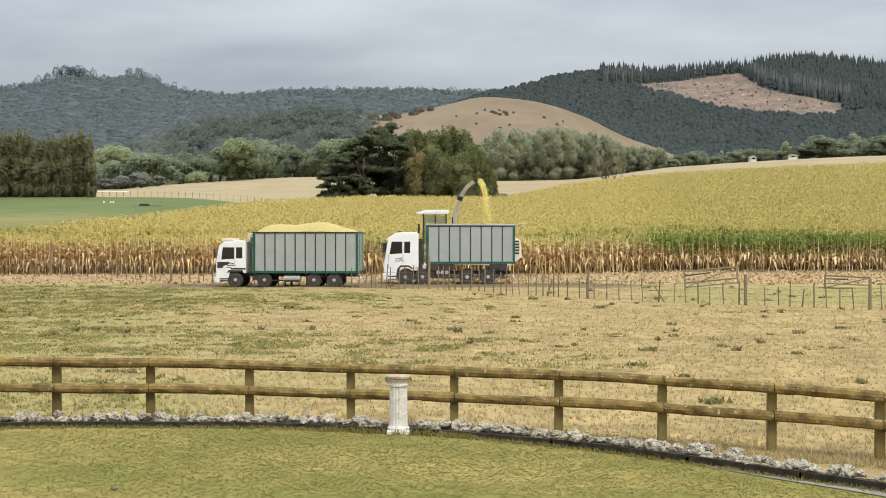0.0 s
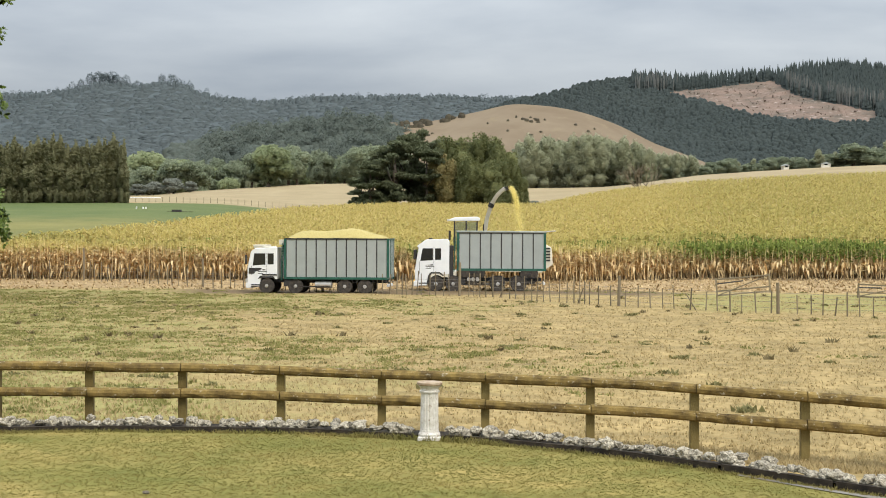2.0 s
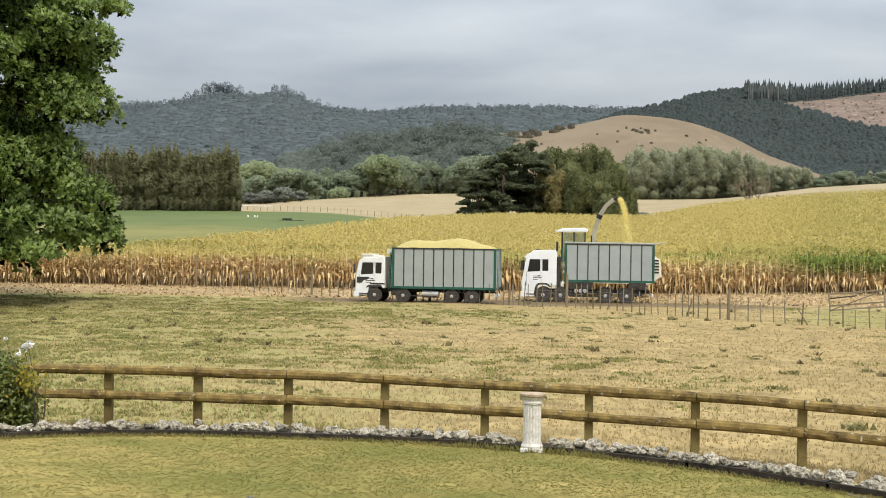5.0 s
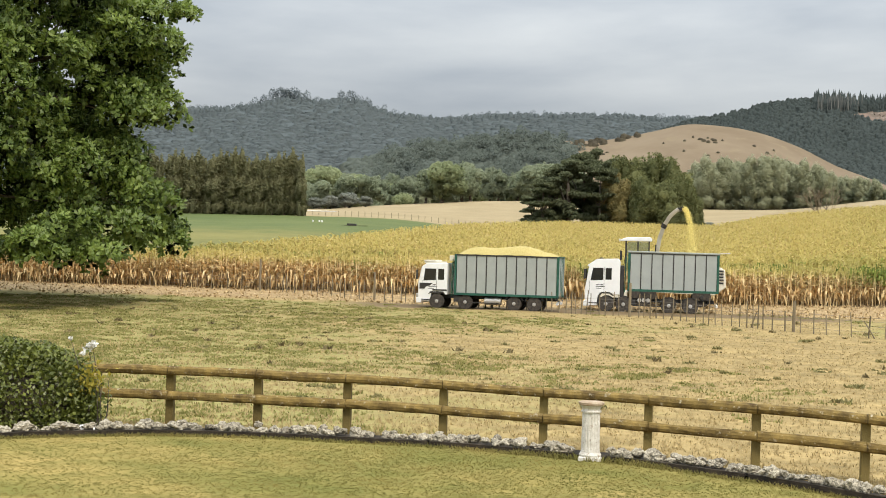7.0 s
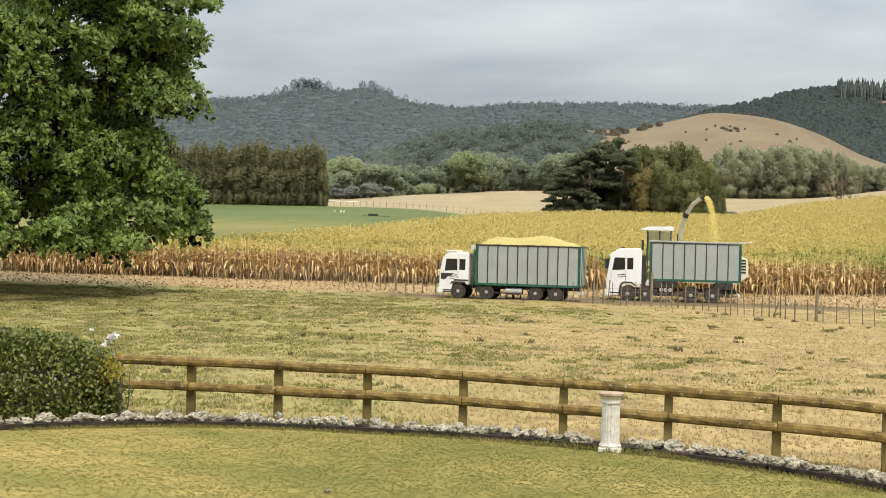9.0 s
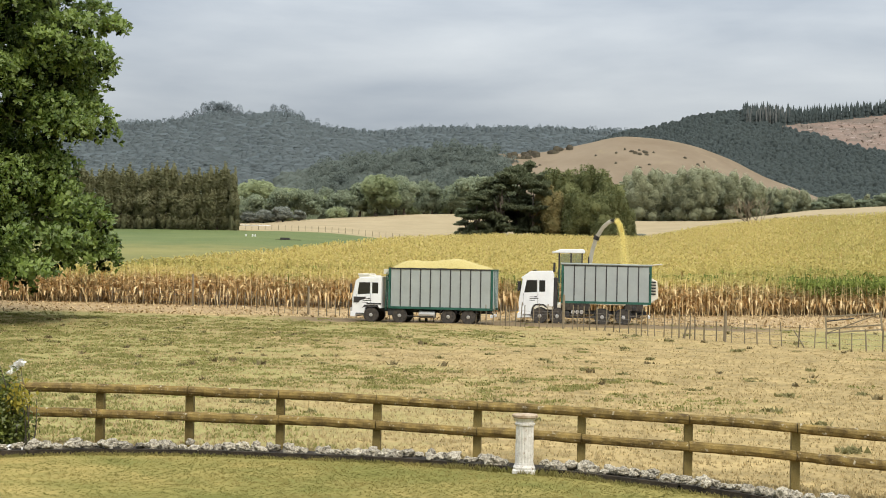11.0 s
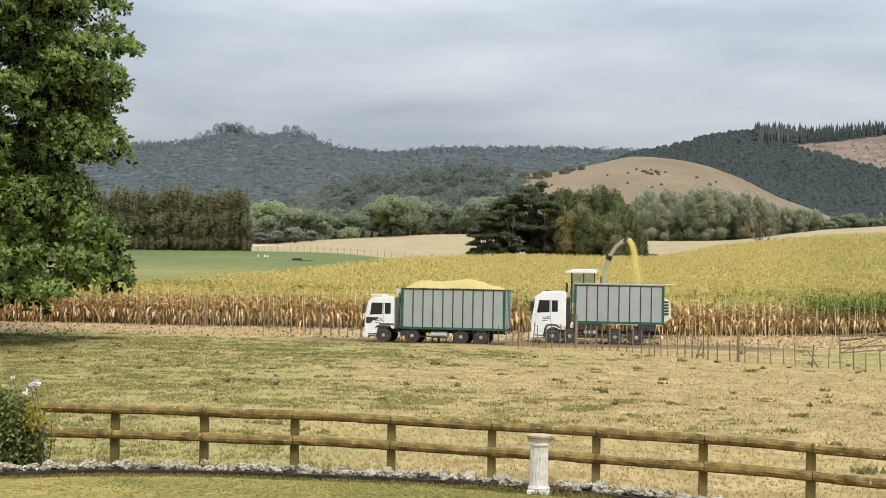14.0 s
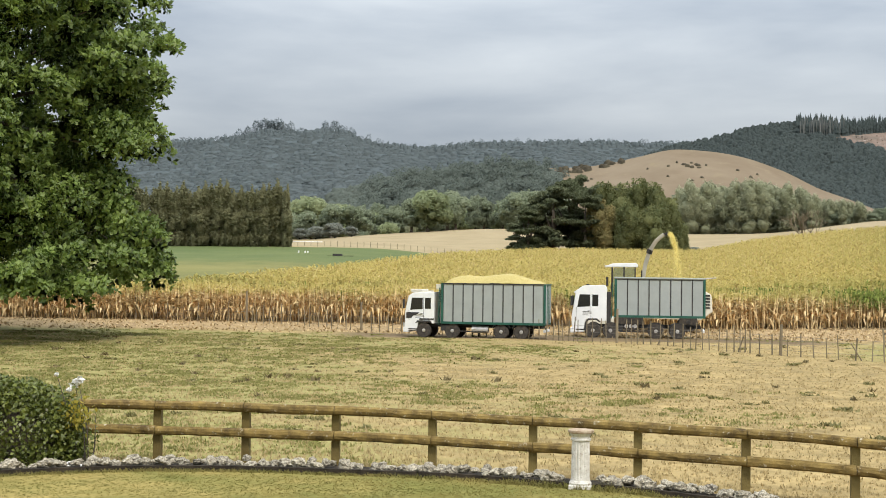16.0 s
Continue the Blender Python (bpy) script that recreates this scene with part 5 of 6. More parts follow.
def truck(name, label, m, cab_len, cab_top, box0, box1, floor, top, panels, axles, load, r=0.5, square=False, mesh_back=False):
    """A tip truck that faces -x, its wheels on z = 0."""
    t = thing(name, label, "truck", m)
    hw = 1.22
    # chassis
    bm = block(0.5, box1 - 0.2, -0.45, -0.3, 0.72, 0.95, 0.01)
    block(0.5, box1 - 0.2, 0.3, 0.45, 0.72, 0.95, 0.01, bm)
    for x in np.arange(1.0, box1 - 0.4, 1.2):
        block(x, x + 0.1, -0.45, 0.45, 0.75, 0.9, 0, bm)
    part("chassis", bm, M["dark"], t)
    # cab
    if square:
        out = [(0.0, 0.5), (0.0, 1.75), (0.22, cab_top - 0.35), (0.5, cab_top - 0.12), (cab_len, cab_top - 0.05), (cab_len, 0.95), (1.85, 0.95), (1.75, 1.12), (0.95, 1.12), (0.8, 0.5)]
    else:
        out = [(0.0, 0.42), (-0.04, 1.5), (0.22, cab_top - 0.62), (0.10, cab_top - 0.5), (0.75, cab_top - 0.05), (cab_len - 0.15, cab_top), (cab_len, cab_top - 0.25), (cab_len, 1.2), (1.95, 1.2), (1.85, 1.3), (1.0, 1.3), (0.85, 1.0), (0.8, 0.42)]
    cab = part("cab", prism(out, -hw, hw, 0.04), M["white"], t, "white painted cab")
    body_top = t
    wz0, wz1 = (1.85, cab_top - 0.45) if square else (2.12, cab_top - 0.66)
    for side in (-1, 1):
        y = side * (hw + 0.004)
        part("side_window", prism([(0.36 if square else 0.34, wz0), (0.46 if square else 0.5, wz1), (1.22, wz1), (1.22, wz0 + 0.06)], y - 0.02 * (side > 0), y + 0.02 * (side < 0), 0.01), M["glass"], cab, "dark door window")
        part("rear_window", prism([(1.36, wz0 + 0.08), (1.36, wz1), (1.78, wz1), (1.78, wz0 + 0.08)], y - 0.02 * (side > 0), y + 0.02 * (side < 0), 0.01), M["glass"], cab, "dark small side window")
        part("door_seam", block(1.27, 1.285, y - 0.012, y + 0.012, 1.2, wz1 + 0.05, 0), M["dark"], cab)
        part("door_seam", block(0.28, 0.295, y - 0.012, y + 0.012, 1.2, wz0, 0), M["dark"], cab)
        part("door_handle", block(1.05, 1.22, y - 0.03, y + 0.03, wz0 - 0.28, wz0 - 0.23, 0.01), M["dark"], cab)
        part("mirror", block(-0.12, 0.0, side * (hw + 0.12) - 0.09, side * (hw + 0.12) + 0.09, wz0 + 0.1, wz1 - 0.1, 0.03), M["dark"], cab)
        part("step", block(0.25, 0.85, side * (hw - 0.05) - 0.06, side * (hw - 0.05) + 0.06, 0.55, 0.62, 0.01), M["dark"], cab)
    part("windscreen", prism([(-0.012 + 0.02, wz0 - 0.05), (0.19, wz1 + 0.05), (0.21, wz1 + 0.05), (0.04, wz0 - 0.05)], -1.05, 1.05, 0.004), M["glass"], cab, "dark windscreen")
    part("bumper", block(-0.12, 0.25, -hw - 0.01, hw + 0.01, 0.36, 0.72, 0.04), M["white"], cab)
    if square:
        part("grille_side", prism([(0.1, 1.3), (0.1, 1.7), (1.0, 1.7), (0.8, 1.52), (0.55, 1.46), (0.45, 1.3)], -hw - 0.02, -hw + 0.01, 0.01), M["dark"], cab, "black vent panel on the cab corner")
        part("light_bar", block(0.3, 1.1, -0.95, 0.95, cab_top + 0.02, cab_top + 0.12, 0.03), M["cream"], cab, "cream lamp bar on the roof")
        part("headlight", block(-0.14, 0.02, -hw + 0.02, -hw + 0.32, 0.74, 0.98, 0.03), M["alloy"], cab)
        part("mudguard", prism([(0.7, 0.95), (0.85, 1.16), (1.75, 1.16), (1.9, 0.95), (1.75, 1.03), (0.9, 1.03)], -hw - 0.015, -hw + 0.3, 0.01), M["dark"], cab)
        part("roof_panel", block(0.35, 1.5, -0.9, 0.9, cab_top - 0.1, cab_top + 0.02, 0.03), M["cream"], cab, "dusty cream roof panel")
        part("head_deflector", block(cab_len + 0.1, box0 - 0.06, -hw + 0.1, hw - 0.1, top - 0.42, top - 0.08, 0.03), M["cream"], body_top, "dusty cream board above the cab")
        part("sidebar", block(1.0, cab_len, -hw - 0.02, -hw + 0.01, 1.2, 1.3, 0), M["dark"], cab)
    else:
        part("wheel_arch", prism([(0.78, 0.55), (0.9, 1.12), (1.1, 1.36), (1.7, 1.36), (1.98, 1.1), (1.86, 1.1), (1.66, 1.25), (1.14, 1.25), (1.0, 1.05), (0.9, 0.55)], -hw - 0.012, -hw + 0.3, 0.01), M["dark"], cab)
        part("air_intake", block(cab_len + 0.0, cab_len + 0.28, -hw + 0.1, -hw + 0.5, 1.0, cab_top - 0.45, 0.08), M["dark"], cab)
        part("roof_hatch", block(0.9, 1.15, -0.3, 0.3, cab_top - 0.02, cab_top + 0.05, 0.02), M["dark"], cab)
    writing_bars(cab, 0.72, wz0 - 0.3, -hw, ((0.42, 0.035), (0.6, 0.045), (0.36, 0.035)))
    # body
    body = part("body_floor", block(box0, box1, -hw, hw, floor, floor + 0.12, 0.01), M["green"], t, "green painted floor frame")
    z0, z1 = floor + 0.12, top
    pitch = (box1 - box0 - 0.16) / panels
    for side in (-1, 1):
        y = side * hw
        for i in range(panels):
            a = box0 + 0.08 + i * pitch
            part("panel", block(a + 0.02, a + pitch - 0.02, y - 0.02, y + 0.02, z0 + 0.01, z1 - 0.06, 0.008), M["panel"], body)
            if i:
                part("rib", block(a - 0.035, a + 0.035, y - 0.045, y + 0.045, z0, z1 - 0.02, 0.006), M["dark"], body)
        for x in (box0, box1):
            part("corner_post", block(x - 0.07, x + 0.07, y - 0.07, y + 0.05, floor, z1, 0.01), M["green"], body)
        part("bottom_rail", block(box0 - 0.08, box1 + 0.08, y - 0.06, y + 0.05, floor - 0.02, floor + 0.14, 0.01), M["green"], body)
        part("top_rail", block(box0 - 0.08, box1 + 0.08, y - 0.06, y + 0.05, z1 - 0.06, z1 + 0.03, 0.01), M["dark"], body, "dark top rail")
    for x, nm in ((box0 - 0.05, "headboard"), (box1 + 0.03, "tailgate")):
        gate = part(nm, block(x, x + 0.04, -hw + 0.06, hw - 0.06, z0, z1 - 0.04, 0.01), M["panel"], body)
        for yy in (-0.6, 0.0, 0.6):
            part("rib", block(x - 0.03, x + 0.07, yy - 0.04, yy + 0.04, z0, z1 - 0.03, 0.005), M["green"], gate)
        part("gate_top", block(x - 0.03, x + 0.08, -hw, hw, z1 - 0.06, z1 + 0.02, 0.01), M["green"], gate)
    # front ladder frame
    fr = bmesh.new()
    for yy in (-hw + 0.05, -hw + 0.42):
        tube((box0 - 0.28, yy, floor - 0.1), (box0 - 0.2, yy, z1 - 0.3), 0.03, bm=fr)
    for zz in np.arange(floor + 0.1, z1 - 0.4, 0.34):
        tube((box0 - 0.25, -hw + 0.05, zz), (box0 - 0.25, -hw + 0.42, zz), 0.02, bm=fr)
    part("ladder", fr, M["green"], t, "green access ladder")
    # tanks, guards
    for i, x in enumerate((box0 + 0.75, box0 + 1.05, box0 + 1.35) if not square else (box0 + 2.0,)):
        if square:
            part("fuel_tank", tube((x, -hw + 0.28, 0.62), (x + 1.1, -hw + 0.28, 0.62), 0.25, seg=16), M["alloy"], t, "dull alloy fuel tank", smooth=False)
        else:
            part("air_tank", tube((x, -hw + 0.02, 0.86), (x, -hw + 0.6, 0.86), 0.13, seg=14), M["alloy"], t)
    part("side_guard", block(box0 + 0.3, box0 + 3.0, -hw + 0.02, -hw + 0.08, 0.45, 0.52, 0.01), M["dark"], t)
    part("battery_box", block(box0 - 0.1, box0 + 0.5, -hw + 0.03, -0.5, 0.5, 0.9, 0.02), M["dark"], t)
    for x, dual in axles:
        for side in (-1, 1):
            wheel(t, x, side * (hw - (0.3 if dual else 0.17)), r, M["alloy"], dual)
    for x, dual in axles:
        if dual:
            part("mudguard", prism([(x - 0.62, 0.75), (x - 0.45, 1.0), (x - 0.2, 1.12), (x + 0.2, 1.12), (x + 0.45, 1.0), (x + 0.62, 0.75), (x + 0.58, 0.72), (x + 0.4, 0.95), (x + 0.18, 1.07), (x - 0.18, 1.07), (x - 0.4, 0.95), (x - 0.58, 0.72)], -hw + 0.02, -0.55, 0), M["dark"], t)
    part("rear_bumper", block(box1 - 0.1, box1 + 0.02, -hw + 0.1, hw - 0.1, 0.5, 0.68, 0.02), M["white"], t)
    for side in (-1, 1):
        part("tail_light", block(box1, box1 + 0.05, side * 0.95 - 0.15, side * 0.95 + 0.15, 0.7, 0.82, 0.01), M["dark"], t)
    # chopped maize in the body
    nx, ny = 60, 18
    gx, gy = np.meshgrid(np.linspace(box0 + 0.05, box1 - 0.02, nx), np.linspace(-hw + 0.04, hw - 0.04, ny))
    fx, fy = (gx - box0) / (box1 - box0), gy / hw
    if load > 0:
        e = np.clip(np.minimum(fx * 4.5, (1 - fx) * 3.2), 0, 1)
        gz = top - 0.10 + load * np.sqrt(e) * (1 - 0.85 * fy ** 2) * (0.88 + 0.12 * np.sin(fx * 11 + 1)) + 0.03 * wob(gx, gy, 5)
    else:
        gz = top - 0.5 + 0.2 * np.exp(-((fx - 0.55) / 0.2) ** 2) + 0.03 * wob(gx, gy, 5)
    i = np.arange(nx * ny).reshape(ny, nx)
    ff = np.stack([i[:-1, :-1], i[:-1, 1:], i[1:, 1:], i[1:, :-1]], -1).reshape(-1, 4)
    heap = mesh_object("maize_load", np.stack([gx, gy, gz], -1).reshape(-1, 3), ff, M["heap"], t, smooth=True)
    tagged(heap, "yellow chopped maize heaped in the body")
    if mesh_back:
        part("rolled_cover", tube((box0 - 0.1, -hw - 0.02, top + 0.06), (box1 + 0.1, -hw - 0.02, top + 0.03), 0.075, seg=10), M["tarp"], t, "grey rolled load cover")
    return t


lx0, ly0 = east(394, 94), 94.0
truck("maize_truck", "white cab tip truck heaped with chopped maize behind the wire fence", pose(lx0, ly0 - 1.0, float(land(lx0 + 4, ly0)) - 0.04, 0, 0, -4.5), 2.0, 3.12, 2.55, 9.45, 0.98, 3.66, 10,
      ((1.3, False), (3.25, False), (6.55, True), (7.9, True)), 0.78, 0.5, True)
fx0, fy0 = east(683, 98), 98.0
truck("filling_truck", "white cab tip truck being filled beside the harvester", pose(fx0, fy0 - 1.2, float(land(fx0 + 4, fy0)) - 0.04, 0, 0, 0.0), 2.35, 3.66, 2.95, 8.95, 1.48, 4.1, 8,
      ((1.42, False), (2.62, False), (5.7, True), (7.15, True)), 0.0, 0.54, False, True)

# ---- forage harvester ----
hx0, hy0 = east(742, 104), 104.2
hz0 = float(land(hx0 + 2, hy0))
hv = thing("forage_harvester", "cream forage harvester with curved spout blowing chopped maize", "harvester", pose(hx0, hy0, hz0))
body = part("body", prism([(0.6, 1.0), (0.5, 2.4), (2.4, 2.7), (2.6, 3.15), (6.8, 3.2), (7.55, 2.75), (7.65, 1.5), (6.8, 0.9)], -1.35, 1.35, 0.08), M["cream"], hv, "cream engine body")
for k in range(5):
    part("vent", block(6.85, 7.45, -1.39, -1.33, 1.75 + k * 0.22, 1.87 + k * 0.22, 0.01), M["dark"], body)
part("skirt", block(6.0, 7.0, -1.3, 1.3, 0.95, 1.5, 0.04), M["yellow"], body, "yellow lower panel")
part("handrail", tube((4.5, -1.2, 3.75), (7.9, -1.2, 4.0), 0.035, bm=tube((6.4, -1.2, 3.1), (6.4, -1.2, 3.88), 0.03)), M["alloy"], body)
hc = part("cab_frame", prism([(0.35, 2.5), (0.2, 3.2), (0.45, 4.66), (2.0, 4.66), (2.1, 2.5)], -1.0, 1.0, 0.04), M["clear_glass"], hv, "clear glazed cab")
part("seat", block(1.2, 1.75, -0.3, 0.3, 2.6, 3.1, 0.05, block(1.6, 1.8, -0.28, 0.28, 3.0, 3.9, 0.06)), M["dark"], hc)
part("console", block(0.5, 0.75, -0.25, 0.25, 2.6, 3.5, 0.05), M["dark"], hc)
for x, z in ((0.32, 0), (1.2, 0), (2.02, 0)):
    for y in (-1.02, 1.02):
        part("pillar", block(x - 0.05, x + 0.05, y - 0.03, y + 0.03, 2.5, 4.75, 0.01), M["dark"], hc)
part("cab_roof", prism([(-0.1, 4.72), (-0.05, 4.84), (0.4, 5.0), (2.1, 5.04), (2.25, 4.9), (2.2, 4.72)], -1.12, 1.12, 0.05), M["white"], hc, "white cab roof")
for y in (-1.0, -0.5, 0.5, 1.0):
    part("work_lamp", block(-0.22, -0.08, y - 0.1, y + 0.1, 4.7, 4.86, 0.03), M["cream"], hc)
for y in (-1.35, 1.35):
    part("mirror", block(-0.1, 0.02, y - 0.1, y + 0.1, 3.3, 4.0, 0.03), M["dark"], hc)
for x, r in ((1.7, 0.95), (5.9, 0.7)):
    for y in (-1.25, 1.25):
        wheel(hv, x, y, r, M["dark"])
head = part("header_bar", block(-1.6, 0.5, -2.4, 2.4, 0.25, 1.0, 0.08), M["cream"], hv, "cream maize header")
for k in range(7):
    part("divider", tube((-1.6, -2.3 + k * 0.77, 0.5), (-2.8, -2.3 + k * 0.77, 0.2), 0.22, 0.03, 8), M["yellow"], head)
# the spout rises behind the cab and bends over
arc = [(2.55, 0.0, 3.1), (2.6, -0.1, 3.9), (2.75, -0.4, 4.9), (3.05, -0.9, 5.9), (3.5, -1.5, 6.65), (3.95, -2.2, 7.05), (4.2, -2.7, 7.1)]
sp = bmesh.new()
rings = []
for i, (x, y, z) in enumerate(arc):
    a = Vector(arc[max(i - 1, 0)])
    b = Vector(arc[min(i + 1, len(arc) - 1)])
    d = (b - a).normalized()
    s1 = Vector((0, 1, 0)).cross(d).normalized() if abs(d.y) < 0.95 else Vector((1, 0, 0))
    s2 = d.cross(s1)
    w = 0.20 - 0.008 * i
    rings.append([sp.verts.new(Vector((x, y, z)) + s1 * p * w * 0.8 + s2 * q * w) for p, q in ((-1, -1), (1, -1), (1, 1), (-1, 1))])
for a, b in zip(rings, rings[1:]):
    for k in range(4):
        sp.faces.new((a[k], a[(k + 1) % 4], b[(k + 1) % 4], b[k]))
sp.faces.new(rings[0])
bmesh.ops.bevel(sp, geom=list(sp.edges), offset=0.03, segments=2, affect="EDGES")
spout = part("spout", sp, M["cream"], hv, "curved cream discharge spout")
part("spout_band", tube((3.0, -0.95, 5.75), (3.12, -1.0, 6.05), 0.23, seg=8), M["dark"], spout)
part("deflector", prism([(3.95, 7.15), (4.35, 7.3), (4.6, 7.05), (4.5, 6.9), (4.2, 7.05)], -3.0, -2.4, 0.02), M["dark"], spout)
part("turret", lathe([(0.4, 2.9), (0.4, 3.2), (0.3, 3.3), (0.3, 3.7)], 16), M["dark"], hv).matrix_basis = pose(2.55, 0, 0)
part("beacon", tube((2.5, -0.6, 3.9), (2.5, -0.6, 4.5), 0.05), M["dark"], hv)
# chopped maize in flight
n = 9000
t = rng.random(n) ** 1.25
cpt = np.stack([4.4 + 0.75 * t - 0.05 * t * t, -2.8 - 2.7 * t, 7.1 + 0.35 * t - 3.6 * t * t], -1)
cpt += rng.normal(0, 1, (n, 3)) * (0.06 + 0.11 * t)[:, None]
v, f = leaves(cpt, 0.024)
v = v + np.array((hx0, hy0, hz0))
jet = mesh_object("maize_stream", v, f, M["chaff"])
tagged(jet, "yellow stream of chopped maize falling from the spout", "maize stream", kind="stuff")

# ---- wire fence across the paddock ----
fence_d = curve_through((-700, 90, 303, 520, 759, 1040, 1320, 1568, 1900), (112, 106, 100, 93, 88.5, 77, 71.5, 67, 60))
wf = thing("wire_fence", "farm wire fence with grey strainer posts and thin battens", "fence", pose(0, 85, 0))


def wire_spot(u):
    d = float(fence_d(u))
    x = east(u, d)
    return x, d, float(land(x, d))


def stake(name, u, h, r, lean=0.0, mat="grey_wood", seg=7):
    x, y, z = wire_spot(u)
    bm = tube((x, y - 85, z - 0.15), (x + lean, y - 85, z + h), r, r * 0.9, seg)
    return part(name, bm, M[mat], wf)


strainers = ((-300, 1.9), (-120, 1.9), (90, 2.5), (303, 2.1), (516, 2.3), (759, 2.15), (1040, 1.7), (1320, 1.6), (1540, 1.5))
for u, h in strainers:
    stake("strainer_post", u, h, 0.09, rng.normal(0, 0.03), seg=10)
u = -560.0
while u < 1850:
    gap = 7 + 9 * rng.random() + (12 if u > 1000 else 0) + (18 if u < 60 else 0)
    u += gap
    if min(abs(u - s[0]) for s in strainers) < 8:
        continue
    stake("batten", u, rng.uniform(1.25, 1.6) if u < 1000 else rng.uniform(0.9, 1.3), rng.uniform(0.028, 0.044), rng.normal(0, 0.05))
for h in (0.3, 0.6, 0.85, 1.05):
    bm = bmesh.new()
    last = None
    for u in np.arange(-560, 1860, 60):
        x, y, z = wire_spot(float(u))
        q = (x, y - 85, z + h + rng.normal(0, 0.015))
        if last:
            tube(last, q, 0.006, seg=4, bm=bm)
        last = q
    part("wire", bm, M["wire"], wf)
# stays
for u, lean in ((1176, -0.55), (830, 0.35), (968, 0.3)):
    x, y, z = wire_spot(u)
    part("stay", tube((x, y - 85.05, z), (x + lean, y - 85.05, z + 0.9), 0.035, bm=None), M["grey_wood"], wf)


def hurdle(u, d, w, h, turn, label, tilt=-4):
    x = east(u, d)
    t = thing("wooden_gate", label, "gate", pose(x, d, float(land(x, d)) + 0.02, 0, tilt, turn), group="old gates")
    for xx in (0.05, w - 0.05):
        part("stile", block(xx - 0.05, xx + 0.05, -0.04, 0.04, 0, h, 0.01), M["grey_wood"], t)
    for i, z in enumerate((0.1, 0.38, h - 0.08)):
        part("bar", block(0, w, -0.035 + 0.002 * i, 0.025, z - 0.045, z + 0.045, 0.01), M["grey_wood"], t)
    part("brace", tube((0.1, -0.05, 0.12), (w - 0.1, -0.05, h - 0.1), 0.035), M["grey_wood"], t)
    part("brace", tube((0.1, -0.06, h * 0.7), (w * 0.5, -0.06, h * 0.75), 0.04), M["dark"], t)


hurdle(1212, 88, 3.55, 1.2, 6, "old grey wooden gate leaning in the grass", -5)
hurdle(1458, 88, 3.0, 0.95, 2, "old grey wooden rails beside the maize", 3)
# water trough and distant farm details
bx, by = east(256, 250), 250.0
trough = thing("water_trough", "dark low water trough in the green pasture", "trough", pose(bx, by, float(land(bx, by))))
part("tank", block(-0.85, 0.85, -0.4, 0.4, 0.0, 0.42, 0.05), M["dark"], trough)
part("pad", block(-1.8, 3.0, -0.5, 0.5, -0.05, 0.06, 0.02), M["plank"], trough, "bare trampled earth")
for u in (184, 196, 201):
    sx = east(u, 262)
    bm = block(-0.13, 0.13, -0.1, 0.1, 0.0, 0.4, 0.04)
    b = part("marker_block", bm, M["petal"])
    b.matrix_basis = pose(sx, 262, float(land(sx, 262)))
    tagged(b, "small white marker in the green pasture", "marker", group="pasture markers")
pf = thing("pasture_fence", "thin post fence along the far pasture", "fence", pose(0, 305, 0))
for i in range(34):
    u = 170 + i * 12.2
    d = 306.0
    x = east(u, d)
    part("post", tube((x, 1, float(land(x, d)) - 0.2), (x, 1, float(land(x, d)) + 1.2), 0.05, seg=6), M["grey_wood"], pf)
part("rail", tube((east(168, 306), 0.9, float(land(east(168, 306), 306)) + 1.0), (east(228, 306), 0.9, float(land(east(228, 306), 306)) + 1.0), 0.09), M["petal"], pf, "short white rail")
# far farm buildings at the foot of the pine hill
for u, w, s in ((1331, 1.7, 1.5), (1400, 3.0, 1.4)):
    d = 442.0
    x = east(u, d)
    hs = thing("farm_building", "small white farm building below the pine hill", "building", pose(x, d, float(land(x, d)) + 0.2), group="farm buildings")
    part("wall", block(-w / 2, w / 2, -2, 2, 0, s, 0.03), M["cream"], hs)
    part("roof", prism([(-w / 2 - 0.3, s), (0, s + 0.6), (w / 2 + 0.3, s)], -2.3, 2.3, 0.02), M["panel"], hs)
    part("window", block(-0.5, 0.5, -2.03, -1.98, 1.0, 1.9, 0.01), M["glass"], hs)

# ---- grass, weeds and litter ----


def tufts(name, label, xs, ys, zs, blades, h, w, mat, lean=0.6, category="grass"):
    n = len(xs) * blades
    x, y, z = np.repeat(xs, blades), np.repeat(ys, blades), np.repeat(zs, blades)
    hh = np.repeat(h, blades) * rng.uniform(0.5, 1.1, n)
    ww = np.repeat(w, blades)
    a, b = rng.uniform(0, 2 * np.pi, n), rng.uniform(0, 2 * np.pi, n)
    root = np.stack([x + ww * 1.6 * rng.normal(0, 1, n), y + ww * 1.6 * rng.normal(0, 1, n), z], -1)
    side = np.stack([np.cos(a), np.sin(a), 0 * a], -1) * ww[:, None]
    tip = root + np.stack([np.cos(b) * lean * hh, np.sin(b) * lean * hh, hh], -1)
    v = np.stack([root - side, root + side, tip], 1).reshape(-1, 3)
    ob = mesh_object(name, v, np.arange(3 * n).reshape(-1, 3), mat, smooth=True)
    nn = rng.normal(0, 0.22, (n, 3)) + np.array((0.0, -0.2, 1.0))
    soft_normals(ob, np.repeat(nn / np.linalg.norm(nn, axis=1, keepdims=True), 3, 0))
    return tagged(ob, label, category, kind="stuff")


def paddock(n, u0, u1, d0, d1, power=1.0):
    d = d0 + (d1 - d0) * rng.random(n) ** power
    x = east(rng.uniform(u0, u1, n), d)
    ok = d > lawn_edge(x) + 0.9
    return x[ok], d[ok]


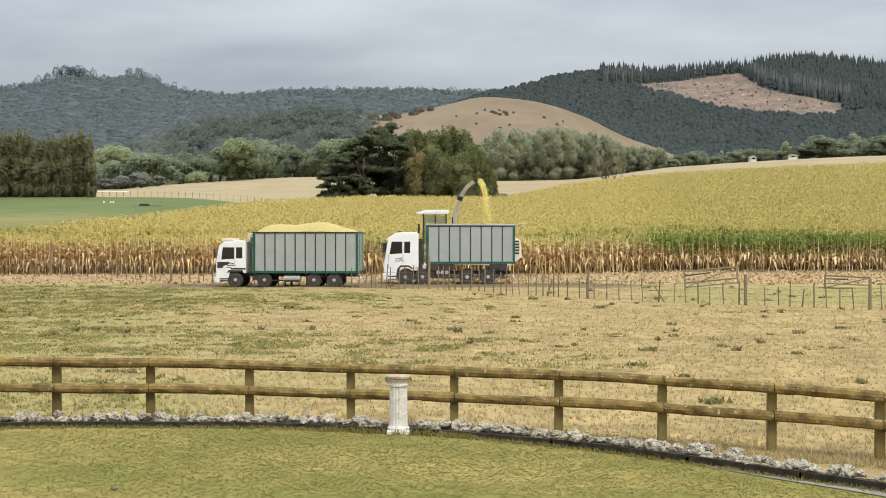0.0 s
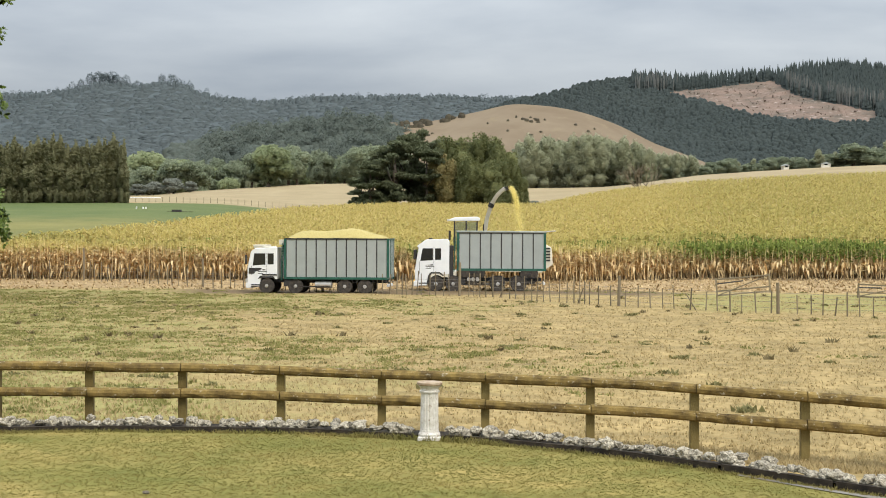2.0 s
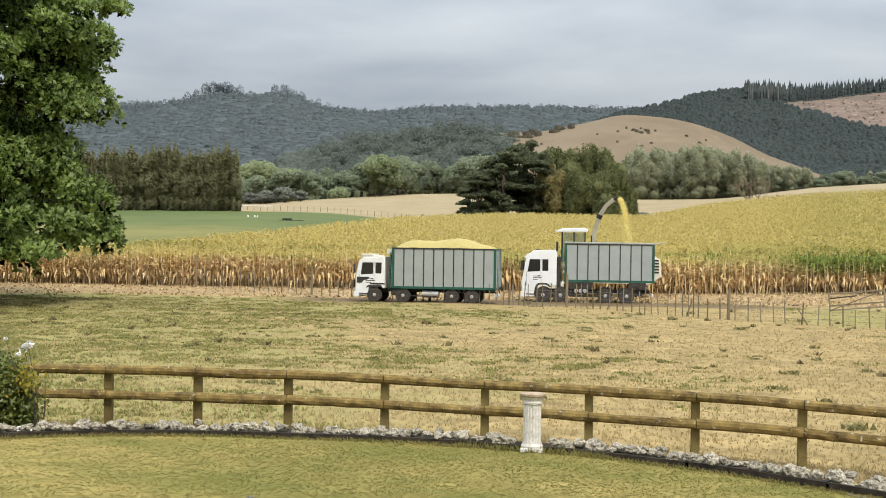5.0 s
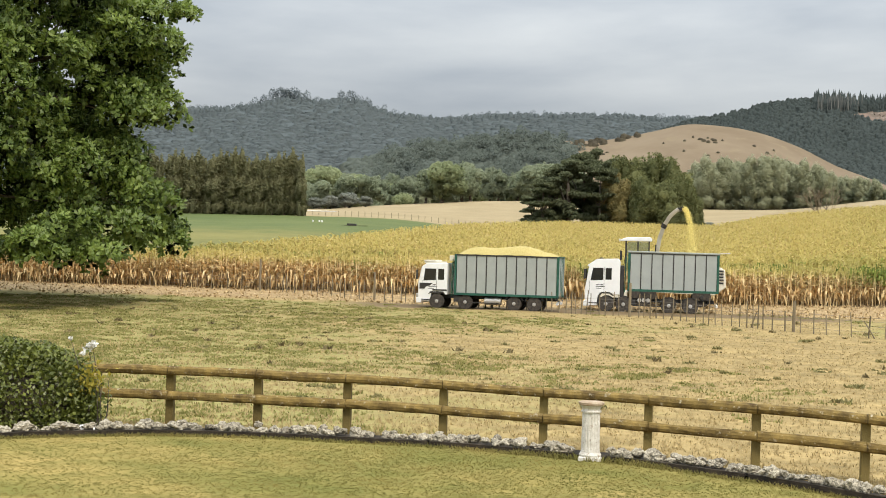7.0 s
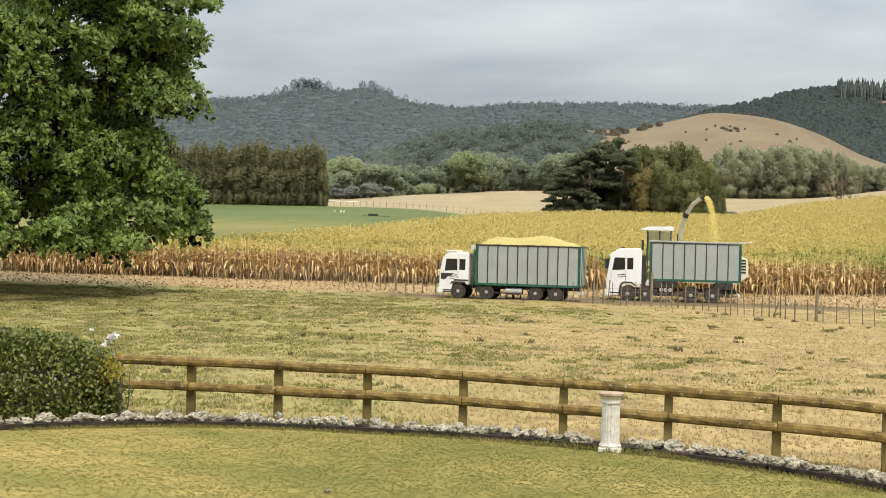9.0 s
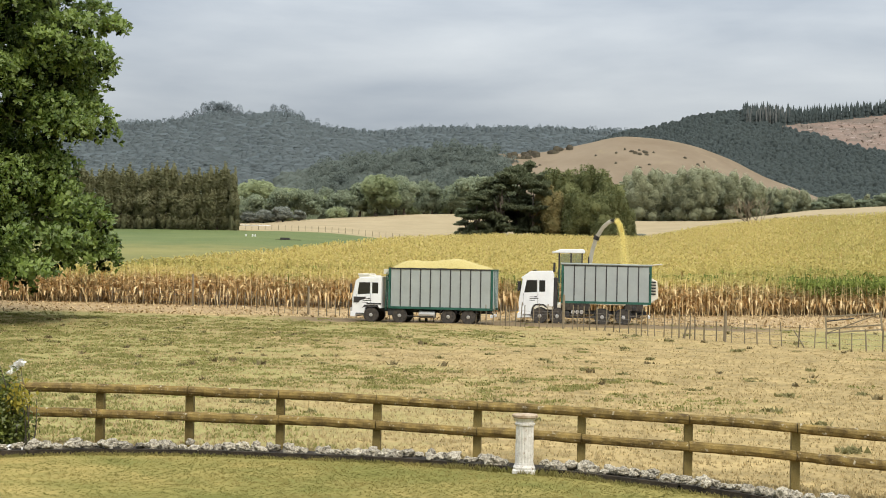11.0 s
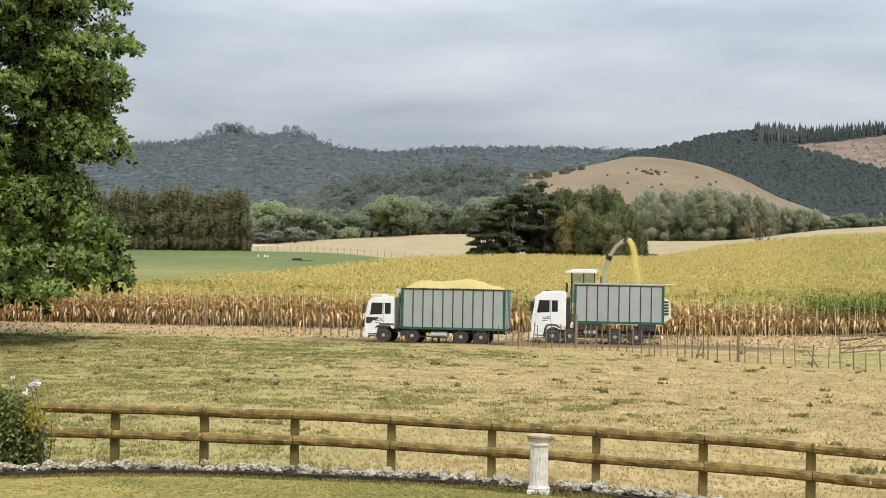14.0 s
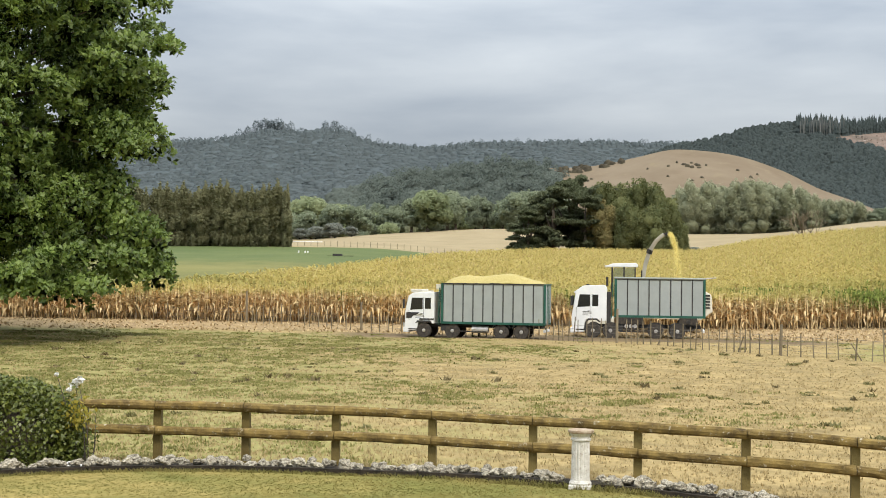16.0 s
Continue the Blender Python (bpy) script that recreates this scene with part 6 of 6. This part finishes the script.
x, y = paddock(46000, -620, 1760, 21, 90, 1.4)
tufts("dry_grass", "dry tan grass tufts over the paddock", x, y, land(x, y), 4, rng.uniform(0.03, 0.09, len(x)), 0.006 + 0.0003 * y, M["dry_grass"], 0.5)
cxs, cys = paddock(5200, -620, 1760, 22, 97, 1.0)
u = 784 + 2449 * cxs / cys
keep = rng.random(len(cxs)) < np.clip(0.42 - (u - 350) / 1400 + 0.5 * wob(cxs, cys, 0.12, 4), 0.004, 1) * np.clip((97 - cys) / 10, 0, 1)
cxs, cys = cxs[keep], cys[keep]
rad = rng.uniform(0.15, 0.75, len(cxs)) * (0.5 + cys / 90)
many = 16
x = np.repeat(cxs, many) + np.repeat(rad, many) * rng.normal(0, 0.8, many * len(cxs))
y = np.repeat(cys, many) + np.repeat(rad, many) * rng.normal(0, 0.8, many * len(cxs))
ok = y > lawn_edge(x) + 0.9
x, y = x[ok], y[ok]
tufts("green_grass", "patches of low green weeds among the dry paddock grass", x, y, land(x, y), 4, rng.uniform(0.03, 0.1, len(x)), 0.012 + 0.0006 * y, M["weed"], 0.5)
x, y = paddock(190, -620, 1760, 26, 96, 0.9)
tufts("thistles", "dark green thistle clumps in the paddock", x, y, land(x, y), 34, rng.uniform(0.06, 0.15, len(x)), rng.uniform(0.03, 0.09, len(x)), M["thistle"], 0.8, "weeds")
x, y = paddock(70, -300, 1760, 40, 92)
tufts("dead_docks", "brown dead dock stalks in the paddock", x, y, land(x, y), 14, rng.uniform(0.1, 0.24, len(x)), rng.uniform(0.03, 0.07, len(x)), M["dock"], 0.8, "weeds")
n = 64000
y = 13.5 + 8.2 * rng.random(n)
x = rng.uniform(-10.5, 7.6, n)
ok = (y < lawn_edge(x) - 0.02) & (rng.random(n) < 1 - 0.5 * np.clip((-x - 4) / 4, 0, 1))
x, y = x[ok], y[ok]
tufts("lawn_grass", "short mown lawn grass", x, y, lawn_z(x, y), 4, rng.uniform(0.008, 0.02, len(x)), np.full(len(x), 0.008), M["lawn_blade"], 0.5)
x = rng.uniform(-10, 7, 2600)
y = lawn_edge(x) - 0.02 - np.abs(rng.normal(0, 0.07, len(x)))
tufts("edge_grass", "longer grass along the stone edging", x, y, lawn_z(x, y), 4, rng.uniform(0.04, 0.13, len(x)) * (0.6 + 0.4 * (np.abs(x - cx) < 1.2)), np.full(len(x), 0.008), M["lawn_blade"], 0.6)
x = rng.uniform(-11, 8, 5200)
y = fence_y(x) + rng.uniform(-0.5, 0.6, len(x))
tufts("fence_grass", "tall dry grass at the foot of the fence", x, y, land(x, y), 5, rng.uniform(0.05, 0.15, len(x)), np.full(len(x), 0.012), M["dry_grass"], 0.5)
# maize litter on the harvested strip
n = 9000
y = rng.uniform(95.5, 111, n)
x = east(rng.uniform(-560, 1720, n), y)
ok = rng.random(n) < np.where(x > -6, 1.0, 0.5)
x, y = x[ok], y[ok]
pp = np.stack([x, y, land(x, y) + 0.04], -1)
v, f = leaves(pp, 0.13, 0.8)
lt = mesh_object("maize_litter", v, f, M["litter"])
tagged(lt, "dry maize leaves and stubble strewn on the harvested strip", "litter", kind="stuff")
x, y = x[:5000], y[:5000]
tufts("maize_stubble", "short cut maize stalks", x, y, land(x, y), 2, rng.uniform(0.1, 0.28, len(x)), np.full(len(x), 0.025), M["litter"], 0.3, "stubble")
# pale stones lying on the lawn and by the boards
for x0, y0, s in ((east(200, 16.7), 16.7, 0.035), (east(1385, 18.9), 18.55, 0.12)):
    st = new("loose_stone", meshes[2])
    st.location, st.scale = (x0, y0, float(lawn_z(x0, y0)) + 0.5 * s), (s * 1.3, s, s * 0.7)
    tagged(st, "pale loose stone lying on the lawn", "stone")
